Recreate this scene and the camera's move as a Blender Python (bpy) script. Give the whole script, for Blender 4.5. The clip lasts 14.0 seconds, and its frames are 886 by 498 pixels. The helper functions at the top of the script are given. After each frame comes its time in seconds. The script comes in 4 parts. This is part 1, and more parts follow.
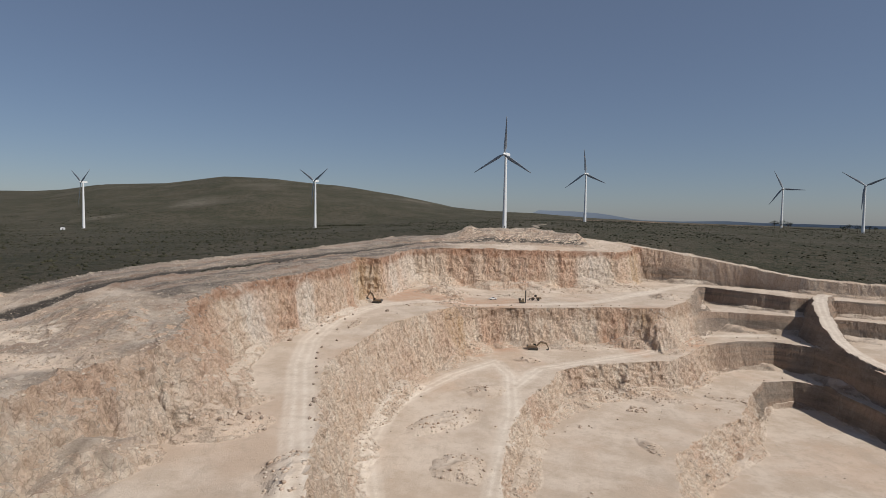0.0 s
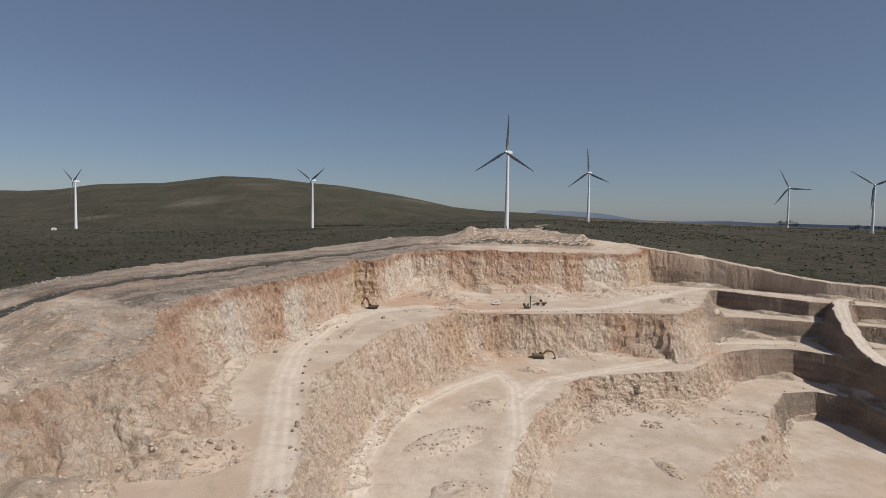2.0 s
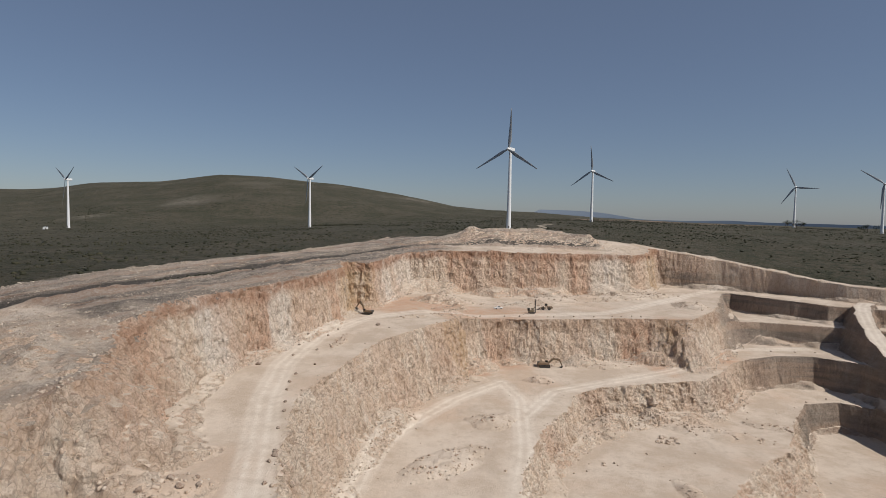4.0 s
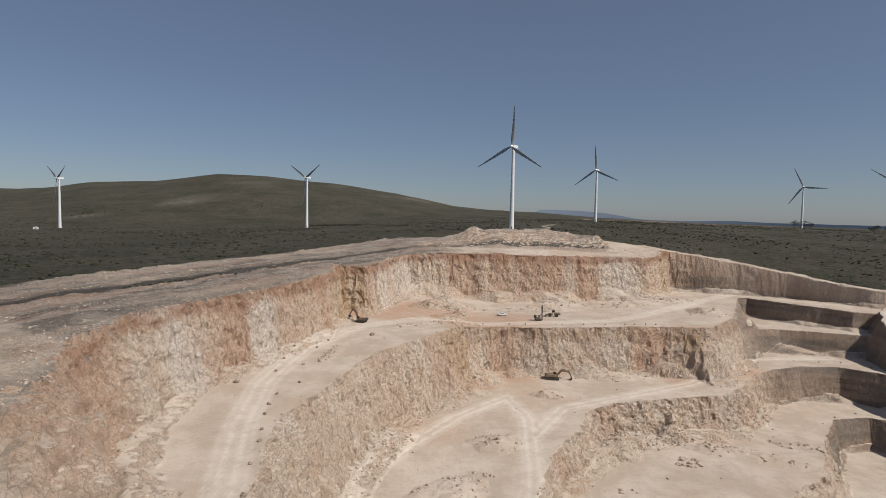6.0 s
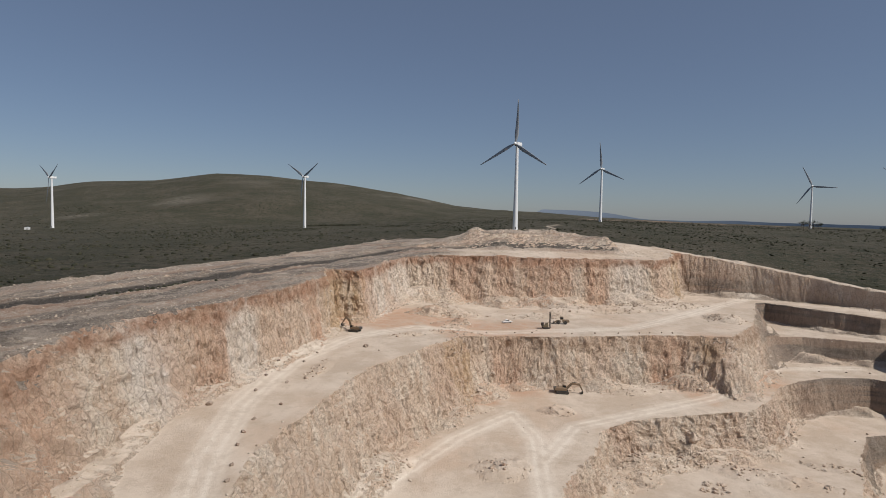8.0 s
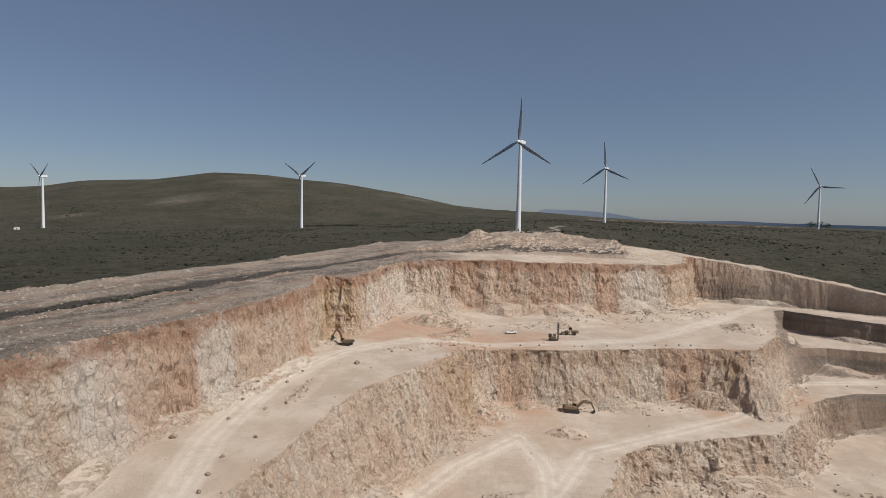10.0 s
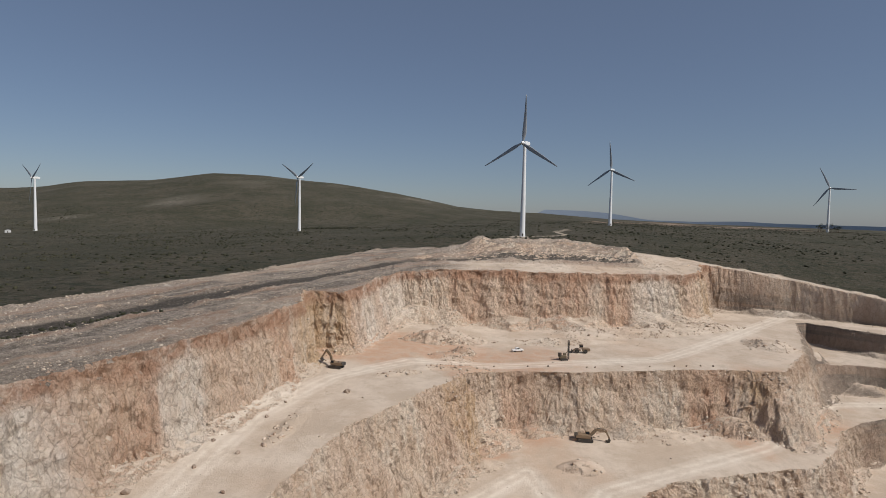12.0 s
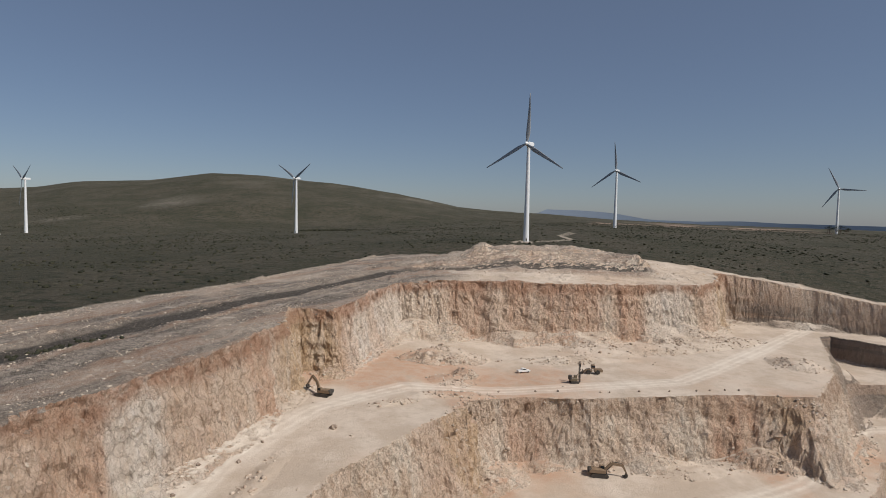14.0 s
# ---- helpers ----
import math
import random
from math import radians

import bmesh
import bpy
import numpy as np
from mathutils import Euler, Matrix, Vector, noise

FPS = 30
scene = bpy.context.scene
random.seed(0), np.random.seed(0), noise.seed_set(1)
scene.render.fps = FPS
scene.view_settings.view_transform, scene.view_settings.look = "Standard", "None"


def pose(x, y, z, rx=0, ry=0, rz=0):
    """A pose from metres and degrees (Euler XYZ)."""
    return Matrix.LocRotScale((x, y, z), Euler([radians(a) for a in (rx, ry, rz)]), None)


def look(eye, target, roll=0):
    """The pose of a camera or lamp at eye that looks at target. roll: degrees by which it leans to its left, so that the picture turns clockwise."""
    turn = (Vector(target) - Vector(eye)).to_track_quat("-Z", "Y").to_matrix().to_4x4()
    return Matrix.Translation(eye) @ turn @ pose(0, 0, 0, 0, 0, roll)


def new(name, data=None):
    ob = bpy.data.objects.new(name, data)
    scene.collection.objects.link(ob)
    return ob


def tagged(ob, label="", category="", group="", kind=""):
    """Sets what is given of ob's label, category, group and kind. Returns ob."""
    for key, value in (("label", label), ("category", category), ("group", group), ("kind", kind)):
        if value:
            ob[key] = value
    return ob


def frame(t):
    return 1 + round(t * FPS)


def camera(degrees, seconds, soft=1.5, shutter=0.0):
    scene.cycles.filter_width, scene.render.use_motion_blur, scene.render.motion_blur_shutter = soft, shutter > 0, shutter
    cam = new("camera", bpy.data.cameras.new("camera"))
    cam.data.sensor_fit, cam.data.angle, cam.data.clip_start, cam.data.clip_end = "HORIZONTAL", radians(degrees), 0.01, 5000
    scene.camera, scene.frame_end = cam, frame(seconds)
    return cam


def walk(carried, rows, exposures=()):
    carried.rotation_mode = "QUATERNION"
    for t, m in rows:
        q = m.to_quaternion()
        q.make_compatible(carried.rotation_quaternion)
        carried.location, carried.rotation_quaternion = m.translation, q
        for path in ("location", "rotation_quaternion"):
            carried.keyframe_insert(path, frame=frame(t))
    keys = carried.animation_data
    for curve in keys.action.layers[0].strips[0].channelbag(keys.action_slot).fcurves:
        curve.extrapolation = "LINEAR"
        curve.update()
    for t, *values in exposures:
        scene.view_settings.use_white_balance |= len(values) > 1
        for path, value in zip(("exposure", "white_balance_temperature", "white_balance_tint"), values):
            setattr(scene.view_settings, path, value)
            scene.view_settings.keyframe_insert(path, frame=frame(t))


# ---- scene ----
cam = camera(73.7, 14.0, soft=0.75)
PATH = [
    (0, pose(0.000, 0.000, 90.000, 86.892, -1.000, 0.078)),
    (1, pose(0.000, 10.424, 90.000, 86.892, -1.000, 0.078)),
    (1.5, pose(0.000, 15.045, 90.106, 86.892, -1.000, 0.078)),
    (2, pose(0.000, 20.481, 90.106, 86.892, -1.000, 0.078)),
    (2.5, pose(0.106, 25.238, 90.106, 86.814, -1.000, 0.078)),
    (5.5, pose(0.422, 56.361, 90.211, 86.814, -1.100, 0.155)),
    (6, pose(0.422, 61.797, 90.211, 86.814, -1.100, 0.155)),
    (6.5, pose(0.422, 66.690, 90.211, 86.814, -1.100, 0.155)),
    (7, pose(0.528, 72.262, 90.317, 86.814, -1.100, 0.233)),
    (9.5, pose(0.845, 97.948, 91.162, 86.737, -1.100, 0.311)),
    (10, pose(0.845, 103.521, 91.795, 86.737, -1.200, 0.311)),
    (10.5, pose(0.845, 108.413, 92.534, 86.737, -1.200, 0.389)),
    (11, pose(1.056, 113.985, 93.485, 86.737, -1.200, 0.389)),
    (11.5, pose(1.056, 118.742, 94.541, 86.659, -1.200, 0.389)),
    (12, pose(1.162, 124.314, 95.280, 86.737, -1.200, 0.466)),
    (12.5, pose(1.267, 129.207, 96.125, 86.659, -1.200, 0.466)),
    (13, pose(1.373, 134.779, 97.181, 86.659, -1.200, 0.466)),
    (13.5, pose(1.373, 139.672, 98.026, 86.659, -1.200, 0.544)),
    (14, pose(1.478, 145.244, 98.976, 86.659, -1.200, 0.544)),
]
walk(cam, PATH)

# ---- world and sun ----
SUN_DIR = Vector((0.605, -0.355, 0.72)).normalized()
world = bpy.data.worlds.new("sky")
scene.world = world
world.use_nodes = True
wn = world.node_tree.nodes
sky = wn.new("ShaderNodeTexSky")
sky.sky_type = "NISHITA"
sky.sun_disc = False
sky.sun_elevation = math.asin(SUN_DIR.z)
sky.sun_rotation = math.atan2(SUN_DIR.x, SUN_DIR.y)
sky.altitude = 400
sky.air_density, sky.dust_density, sky.ozone_density = 0.85, 0.6, 4.0
wn["Background"].inputs["Strength"].default_value = 0.077
tint = wn.new("ShaderNodeMix")
tint.data_type, tint.blend_type = "RGBA", "MULTIPLY"
tint.inputs[0].default_value = 1.0
tint.inputs[7].default_value = (1.06, 1.0, 0.97, 1.0)
# summer haze evens the sky out towards the horizon
veil = wn.new("ShaderNodeMix")
veil.data_type = "RGBA"
veil.inputs[0].default_value = 0.32
veil.inputs[7].default_value = (2.9, 3.7, 5.2, 1.0)
world.node_tree.links.new(sky.outputs[0], veil.inputs[6])
world.node_tree.links.new(veil.outputs[2], tint.inputs[6])
world.node_tree.links.new(tint.outputs[2], wn["Background"].inputs["Color"])
sun = new("sun", bpy.data.lights.new("sun", "SUN"))
sun.data.energy, sun.data.angle, sun.data.color = 4.8, radians(0.53), (1.0, 0.945, 0.88)
sun.matrix_world = look(SUN_DIR * 300, (0, 0, 0))
scene.view_settings.exposure = -0.29


# ---- noise on arrays ----
def lattice(ix, iy, iz, seed):
    h = (ix * 374761393 + iy * 668265263 + iz * 2147483647 + seed * 974634541) & 0xFFFFFFFF
    h = ((h ^ (h >> 13)) * 1274126177) & 0xFFFFFFFF
    return ((h ^ (h >> 16)) & 0xFFFF) / 32767.5 - 1.0


def value2(x, y, seed=0):
    x0, y0 = np.floor(x), np.floor(y)
    u, v = x - x0, y - y0
    u, v = u * u * (3 - 2 * u), v * v * (3 - 2 * v)
    i, j, k = x0.astype(np.int64), y0.astype(np.int64), np.zeros(x0.shape, np.int64)
    a, b = lattice(i, j, k, seed), lattice(i + 1, j, k, seed)
    c, d = lattice(i, j + 1, k, seed), lattice(i + 1, j + 1, k, seed)
    return (a + (b - a) * u) * (1 - v) + (c + (d - c) * u) * v


def value3(x, y, z, seed=0):
    z0 = np.floor(z)
    w = z - z0
    w = w * w * (3 - 2 * w)
    k = z0.astype(np.int64) * 57
    lo = value2(x + k * 0.37, y + k * 0.73, seed)
    k = k + 57
    hi = value2(x + k * 0.37, y + k * 0.73, seed)
    return lo + (hi - lo) * w


def fbm2(x, y, size, octaves=4, seed=0):
    out, amp, tot = 0.0, 1.0, 0.0
    for o in range(octaves):
        f = 2.0 ** o / size
        out = out + amp * value2(x * f + 17.3 * o, y * f - 9.1 * o, seed + o)
        tot += amp
        amp *= 0.5
    return out / tot


def fbm3(x, y, z, size, octaves=3, seed=0):
    out, amp, tot = 0.0, 1.0, 0.0
    for o in range(octaves):
        f = 2.0 ** o / size
        out = out + amp * value3(x * f, y * f, z * f, seed + 7 * o)
        tot += amp
        amp *= 0.55
    return out / tot


def step(a, b, x):
    t = np.clip((x - a) / (b - a), 0, 1)
    return t * t * (3 - 2 * t)


def inside_depth(poly, x, y):
    """How deep each place lies inside the outline; below zero outside."""
    best = np.full(x.shape, 1e12)
    odd = np.zeros(x.shape, bool)
    for (ax, ay), (bx, by) in zip(poly, poly[1:] + poly[:1]):
        ex, ey = bx - ax, by - ay
        t = np.clip(((x - ax) * ex + (y - ay) * ey) / (ex * ex + ey * ey), 0, 1)
        best = np.minimum(best, (x - ax - t * ex) ** 2 + (y - ay - t * ey) ** 2)
        if ay != by:
            odd ^= ((ay > y) != (by > y)) & (x < ex * (y - ay) / ey + ax)
    return np.where(odd, 1.0, -1.0) * np.sqrt(best)


def line_near(line, x, y):
    """Distance to a line of (x, y, value) and the value at the nearest place."""
    best, val = np.full(x.shape, 1e12), np.zeros(x.shape)
    for (ax, ay, az), (bx, by, bz) in zip(line, line[1:]):
        ex, ey = bx - ax, by - ay
        t = np.clip(((x - ax) * ex + (y - ay) * ey) / (ex * ex + ey * ey), 0, 1)
        d = (x - ax - t * ex) ** 2 + (y - ay - t * ey) ** 2
        near = d < best
        best, val = np.where(near, d, best), np.where(near, az + (bz - az) * t, val)
    return np.sqrt(best), val


# ---- the plan of the quarry (metres) ----
RIM = [(-112, 40), (-95, 108), (-86, 138), (-75, 156), (-73, 168), (-82, 192), (-81, 216), (-72, 246), (-64, 258), (-58, 279), (-51, 301), (-49, 330),
       (-52, 351), (-38, 351), (-32, 377), (-23, 420), (17, 428), (58, 427), (86, 431), (130, 446), (149, 466), (155, 484), (163, 491),
       (178, 486), (204, 474), (232, 455), (263, 422), (301, 398), (360, 360), (400, 300), (400, 40)]
SPUR = [(134, 350), (157, 379), (195, 450), (202, 452), (214, 433), (240, 405), (256, 400), (300, 378), (340, 340), (340, 40), (137, 40)]
EDGE_B = [(-25, 40), (-24, 108), (-28, 130), (-31, 156), (-37, 177), (-40, 200), (-40, 215), (-37, 228), (-33, 243), (-28, 259), (-23, 275),
          (-16, 285), (-8, 296), (4, 314), (9, 331), (28, 341), (54, 342), (80, 346), (108, 350), (132, 350), (154, 376), (176, 402), (197, 404),
          (232, 391), (262, 378), (300, 350), (330, 320), (330, 40)]
EDGE_C = [(13, 40), (17, 161), (20.5, 186), (26.5, 216), (33, 242), (40, 259), (52, 276), (60, 294), (72, 304), (98, 310), (124, 316), (139, 328), (153, 346),
          (168, 357), (186, 365), (207, 365), (224, 350), (225, 330), (226, 291), (233, 200), (240, 40)]
EDGE_D = [(80, 40), (80, 192), (94, 231), (115, 251), (141, 274), (184, 333), (203, 337), (215, 327), (216, 290), (221, 200), (225, 40)]
RAMP = [(262, 404, 41), (255, 397, 40.3), (248, 386, 38), (241, 371, 33), (235, 355, 27.5), (231, 340, 22.5), (230, 325, 18.5), (232, 308, 15.8), (236, 285, 13), (243, 230, 9)]
BARE = [(-180, 30), (-175, 150), (-151, 226), (-128, 300), (-114, 345), (-103, 385), (-88, 425), (-70, 478), (-46, 520), (20, 530), (110, 520), (165, 500), (208, 481),
        (236, 461), (267, 427), (304, 402), (425, 364), (425, 30)]
# heaps: x, y, half length, half width, height, seed, turn
HEAPS_RIM = [(20, 492, 13, 9, 4.5, 1, 0), (54, 496, 70, 30, 6.0, 2, 0.06), (108, 482, 9, 15, 4.5, 3, 0.3), (-30, 474, 24, 7, 2.5, 4, 0.6),
             (-5, 472, 24, 7, 2.2, 5, 0.3), (-60, 440, 30, 4, 1.2, 6, 1.0), (-105, 178, 22, 14, 3.5, 7, 0.4), (74, 492, 9, 7, 3.0, 8, 0),
             (40, 480, 42, 3, 1.6, 9, 0.08), (-88, 168, 9, 12, 3.0, 10, 0.3)]
HEAPS_A = [(0, 384, 19, 10, 5.5, 11, 0.3), (-4, 376, 8, 5, 3.2, 20, 0.2), (3, 352, 8, 6, 2.6, 12, 0), (9, 362, 6, 6, 3.2, 28, 0), (52, 392, 30, 5, 2.2, 13, 0.12), (90, 412, 40, 9, 2.6, 14, 0.1), (130, 427, 30, 10, 3.0, 15, 0.3),
           (-58, 152, 15, 8, 3.5, 16, 0.5), (-33, 128, 7, 12, 2.4, 17, 0.2), (-39, 272, 3, 14, 0.8, 18, -0.15), (6, 336, 14, 4, 1.4, 19, 0.3), (-45, 331, 7, 6, 2.6, 29, 0.4), (-14, 322, 9, 3, 1.1, 30, 0.5),
           (150, 392, 10, 12, 3.0, 39, 0.8)]
HEAPS_B = [(46, 312, 8, 5, 2.2, 21, 0), (20, 263, 9, 8, 2.0, 22, 0), (2, 228, 20, 8, 1.8, 23, 0.7), (118, 343, 18, 7, 3.0, 24, 0), (15, 326, 16, 9, 8.0, 25, 0.7),
           (6, 190, 9, 10, 2.2, 26, 0.3), (12, 312, 10, 5, 1.8, 27, 0.2), (84, 336, 14, 5, 1.6, 40, 0.2), (-14, 262, 5, 16, 1.5, 41, -0.5)]
HEAPS_C = [(97, 304, 7, 6, 3.5, 33, 0), (118, 292, 26, 6, 2.2, 34, -0.4), (86, 237, 4, 11, 1.4, 36, 0.15), (84, 297, 14, 4, 2.6, 37, 0.2), (150, 300, 14, 4, 1.2, 38, -0.5), (72, 290, 8, 7, 3.0, 42, 0.6)]
# stains of the rock and floors: x, y, reach
PINK = [(-18, 376, 26), (24, 354, 30), (-2, 366, 24), (-22, 345, 16), (128, 341, 20), (112, 331, 14), (152, 352, 16), (-44, 345, 12), (14, 324, 12), (40, 356, 14)]
OCHRE_ROCK = [(-48, 336, 16), (-46, 352, 10), (152, 468, 13), (150, 482, 10), (122, 350, 12), (6, 316, 10)]
PALE_ROCK = [(-34, 372, 15), (-28, 396, 16), (-25, 412, 9), (112, 436, 15), (-62, 262, 10), (-74, 232, 10)]
RED_ROCK = [(14, 428, 13), (36, 430, 8), (60, 428, 17), (90, 432, 10), (-66, 250, 8), (-50, 305, 9), (-78, 190, 16), (28, 340, 8), (100, 349, 12)]

# heights of the land round the quarry: x, y, z
LAND = [(-112, 40, 46), (-88, 135, 52), (-125, 150, 52), (-125, 185, 57), (-112, 200, 62.5), (-78, 164, 55.5), (-88, 235, 64), (-60, 300, 64.5), (-50, 350, 65),
        (-23, 420, 67), (58, 430, 67), (150, 480, 68), (204, 480, 62.0), (232, 460, 56.5), (262, 425, 50), (301, 398, 48), (400, 350, 46),
        (-150, 330, 66), (-350, 500, 62), (-587, 964, 60), (-208, 957, 69), (62, 605, 79.5), (221, 928, 86), (646, 1133, 82), (666, 940, 75),
        (400, 700, 72), (-100, 485, 68), (350, 520, 63), (-300, 200, 60), (-700, 400, 56), (700, 400, 60), (0, 520, 73.5), (60, 520, 76)]
# outline of the hills: bearing, height
SKYLINE = [(-2.0, 140), (-0.75, 151), (-0.67, 151), (-0.58, 177), (-0.46, 183), (-0.37, 207), (-0.29, 207), (-0.18, 188), (-0.08, 158),
           (0.015, 121), (0.08, 111), (0.15, 108), (0.25, 95), (0.4, 84), (0.7, 74), (2.0, 70)]

_c = np.array(LAND, float)


def _bend(r2):
    return 0.5 * r2 * np.log(r2 + 1e-6)


_n = len(_c)
_m = np.zeros((_n + 3, _n + 3))
_m[:_n, :_n] = _bend((_c[:, None, 0] - _c[None, :, 0]) ** 2 + (_c[:, None, 1] - _c[None, :, 1]) ** 2)
_m[:_n, :_n] += np.eye(_n) * 4
_m[:_n, _n:] = np.c_[np.ones(_n), _c[:, :2]]
_m[_n:, :_n] = _m[:_n, _n:].T
_w = np.linalg.solve(_m, np.r_[_c[:, 2], 0, 0, 0])


def land(x, y):
    """The land before it was quarried."""
    z = _w[_n] + _w[_n + 1] * x + _w[_n + 2] * y
    for (cx, cy, _), w in zip(LAND, _w):
        z = z + w * _bend((x - cx) ** 2 + (y - cy) ** 2)
    r = np.hypot(x, y - 500)
    a = x / np.maximum(y, 300)
    crest = np.interp(a, [s[0] for s in SKYLINE], [s[1] for s in SKYLINE])
    base = 66 + (np.interp(a, [-0.7, -0.25, 0.05, 0.25, 0.5, 0.75], [60, 68, 80, 86, 82, 75]) - 66) * step(600, 850, y)
    far = base + (crest - base) * step(900, 2000, y) - (crest - 40) * step(2050, 3600, y)
    far = far + fbm2(x, y, 420, 4, 5) * 9 * step(1000, 1600, y) * (a < 0.1)
    far = np.where(y < 600, np.minimum(far, 66), far)
    k = step(560, 950, r)
    return np.clip(z, 40, 95) * (1 - k) + far * k


def floor_a(x, y):
    return np.interp(y, [100, 175, 263, 310], [31, 34.5, 40.0, 41.6]) - 3.6 * step(-22, 28, x) * step(300, 345, y) + 1.8 * step(375, 440, y)


def floor_b(x, y):
    return np.interp(y, [60, 160, 250, 335], [1, 6, 11, 15.8]) + 0 * x


def carve(z, poly, floor, slope, talus, ragged, x, y, seed):
    """Digs the outline down to the floor, with a ragged crest and a skirt of fallen stone."""
    d = inside_depth(poly, x, y)
    high = np.maximum(z - floor, 0)
    slope = slope + 0 * x
    foot = high / slope
    wall = (d > -14) & (d < foot + 34)
    out = np.where(d > 0, np.minimum(z, floor), z)
    X, Y, D, H, F, S, Z = x[wall], y[wall], d[wall], high[wall], (floor + 0 * x)[wall], slope[wall], z[wall]
    rag = ragged * (fbm2(X, Y, 26, 2, seed) * 2.2 + fbm2(X, Y, 7, 3, seed + 3) * 0.9 + fbm2(X, Y, 2.4, 2, seed + 6) * 0.4)
    groove = np.clip(1 - np.abs(fbm2(X, Y, 7.5, 2, seed + 9)) * 5.5, 0, 1) * 0.6 * ragged
    groove = groove + np.clip(1 - np.abs(fbm2(X, Y, 3.2, 2, seed + 12)) * 4.0, 0, 1) * 0.35 * ragged
    rag = (rag + groove) * (1 - 0.8 * step(165, 195, X) * step(260, 280, Y))
    rag = rag * (1 - 0.5 * step(0, 20, X) * step(325, 340, Y))
    D = D + rag * step(-14, 0, D)
    heaped = (talus + 0 * x)[wall] * (0.55 + 0.9 * fbm2(X, Y, 18, 3, seed + 5))
    skirt = np.clip(heaped, 0, None) - 0.62 * np.maximum(D - H / S, 0)
    dug = np.maximum(F + np.clip(skirt, 0, H), Z - S * np.maximum(D, 0))
    out[wall] = np.where(D > 0, np.minimum(Z, dug), Z)
    d[wall] = D
    return out, d


def heap(z, x, y, cx, cy, rx, ry, h, seed, turn=0.0):
    c, s = math.cos(turn), math.sin(turn)
    u, v = ((x - cx) * c + (y - cy) * s) / rx, ((y - cy) * c - (x - cx) * s) / ry
    r = np.hypot(u, v) * (1 + 0.35 * fbm2(x, y, max(rx, ry) * 0.6, 3, seed))
    lift = np.clip(1.7 * (1.0 - r), 0, 1) if rx > 40 else np.clip(1.0 - r, 0, 1) ** 0.8
    return z + h * lift + min(0.5 * h, 0.9) * lift * fbm2(x, y, 3.4, 2, seed + 50)


def ground_height(x, y):
    z = land(x, y)
    near = (x > -175) & (x < 420) & (y > 30) & (y < 620)
    out = z.copy()
    cover = {k: np.zeros(x.shape) for k in ("bare", "grey", "track", "rust", "dark", "lane", "red", "pink", "ochre", "pale")}
    X, Y, Z = x[near], y[near], z[near]
    rim = inside_depth(RIM, X, Y)
    # spoil, windrows and the dark track along the rim
    band, _v = line_near([(-150, 160, 0), (-120, 217, 0), (-98, 268, 0), (-88, 305, 0), (-72, 360, 0), (-50, 409, 0), (-26, 452, 0), (20, 466, 0), (108, 471, 0)], X, Y)
    stripped = inside_depth(BARE, X, Y)
    Z = Z + 1.3 * np.clip(1 - np.abs(band - 8) / 4, 0, 1) * (0.5 + fbm2(X, Y, 9, 3, 31))
    Z = Z - 0.8 * np.clip(1 - band / 5, 0, 1)
    for cx, cy, rx, ry, h, sd, tn in HEAPS_RIM:
        Z = heap(Z, X, Y, cx, cy, rx, ry, h, sd, tn)
    broken = np.clip(np.maximum(step(450, 458, Y) * step(-30, -10, X) * step(125, 110, X), step(205, 190, Y + 0.25 * (X + 100)) * step(-66, -74, X)), 0, 1)
    Z = Z + broken * (fbm2(X, Y, 7, 4, 45) * 0.9 + np.abs(fbm2(X, Y, 2.6, 2, 47)) * 0.7)
    Z = Z + 1.1 * np.clip(1 - np.abs(stripped - 3.5) / 3, 0, 1) * np.clip(0.4 + fbm2(X, Y, 5, 3, 49) * 1.5, 0, 1.2) * (X < 100)
    Z = Z + 0.5 * np.clip(1 - np.abs(stripped - 16) / 3, 0, 1) * np.clip(0.4 + fbm2(X, Y, 5, 3, 50) * 1.5, 0, 1.2) * (X < 0)
    Z = Z + fbm2(X, Y, 14, 4, 41) * 0.5
    Z = np.where(rim < -1, Z + np.clip(fbm2(X, Y, 5, 3, 43), 0, 1) * 1.2 * step(60, 0, -rim), Z)
    slope = np.interp(Y, [120, 165, 200, 232, 260], [1.5, 1.5, 1.9, 3.0, 5.0])
    Z, dA = carve(Z, RIM, floor_a(X, Y), slope, 3.5 + 5.0 * step(210, 165, Y) + 4.0 * step(385, 420, Y) * step(145, 125, X), 1.0, X, Y, 100)
    # broken ground on the floor of the upper bench
    for cx, cy, rx, ry, h, sd, tn in HEAPS_A:
        Z = np.where(dA > 3, heap(Z, X, Y, cx, cy, rx, ry, h, sd, tn), Z)
    Z, dS = carve(Z, SPUR, 28 + 0 * X, 1.2 + 2.6 * step(185, 205, X), 3.0, 0.6, X, Y, 200)
    Z, dB = carve(Z, EDGE_B, floor_b(X, Y), np.interp(X, [-20, 8, 20, 92, 124, 180, 205], [2.6, 2.6, 5.0, 4.6, 1.1, 1.2, 4.0]), 4.5, 0.9, X, Y, 300)
    for cx, cy, rx, ry, h, sd, tn in HEAPS_B:
        Z = np.where(dB > 2, heap(Z, X, Y, cx, cy, rx, ry, h, sd, tn), Z)
    far_ramp, zr = line_near(RAMP, X, Y)
    Z = np.where(far_ramp < 26, np.maximum(Z, zr - 2.4 * np.maximum(far_ramp + 1.6 * fbm2(X, Y, 7, 3, 81) - 4.2, 0)), Z)
    Z = np.where(far_ramp < 3.6, zr, Z)
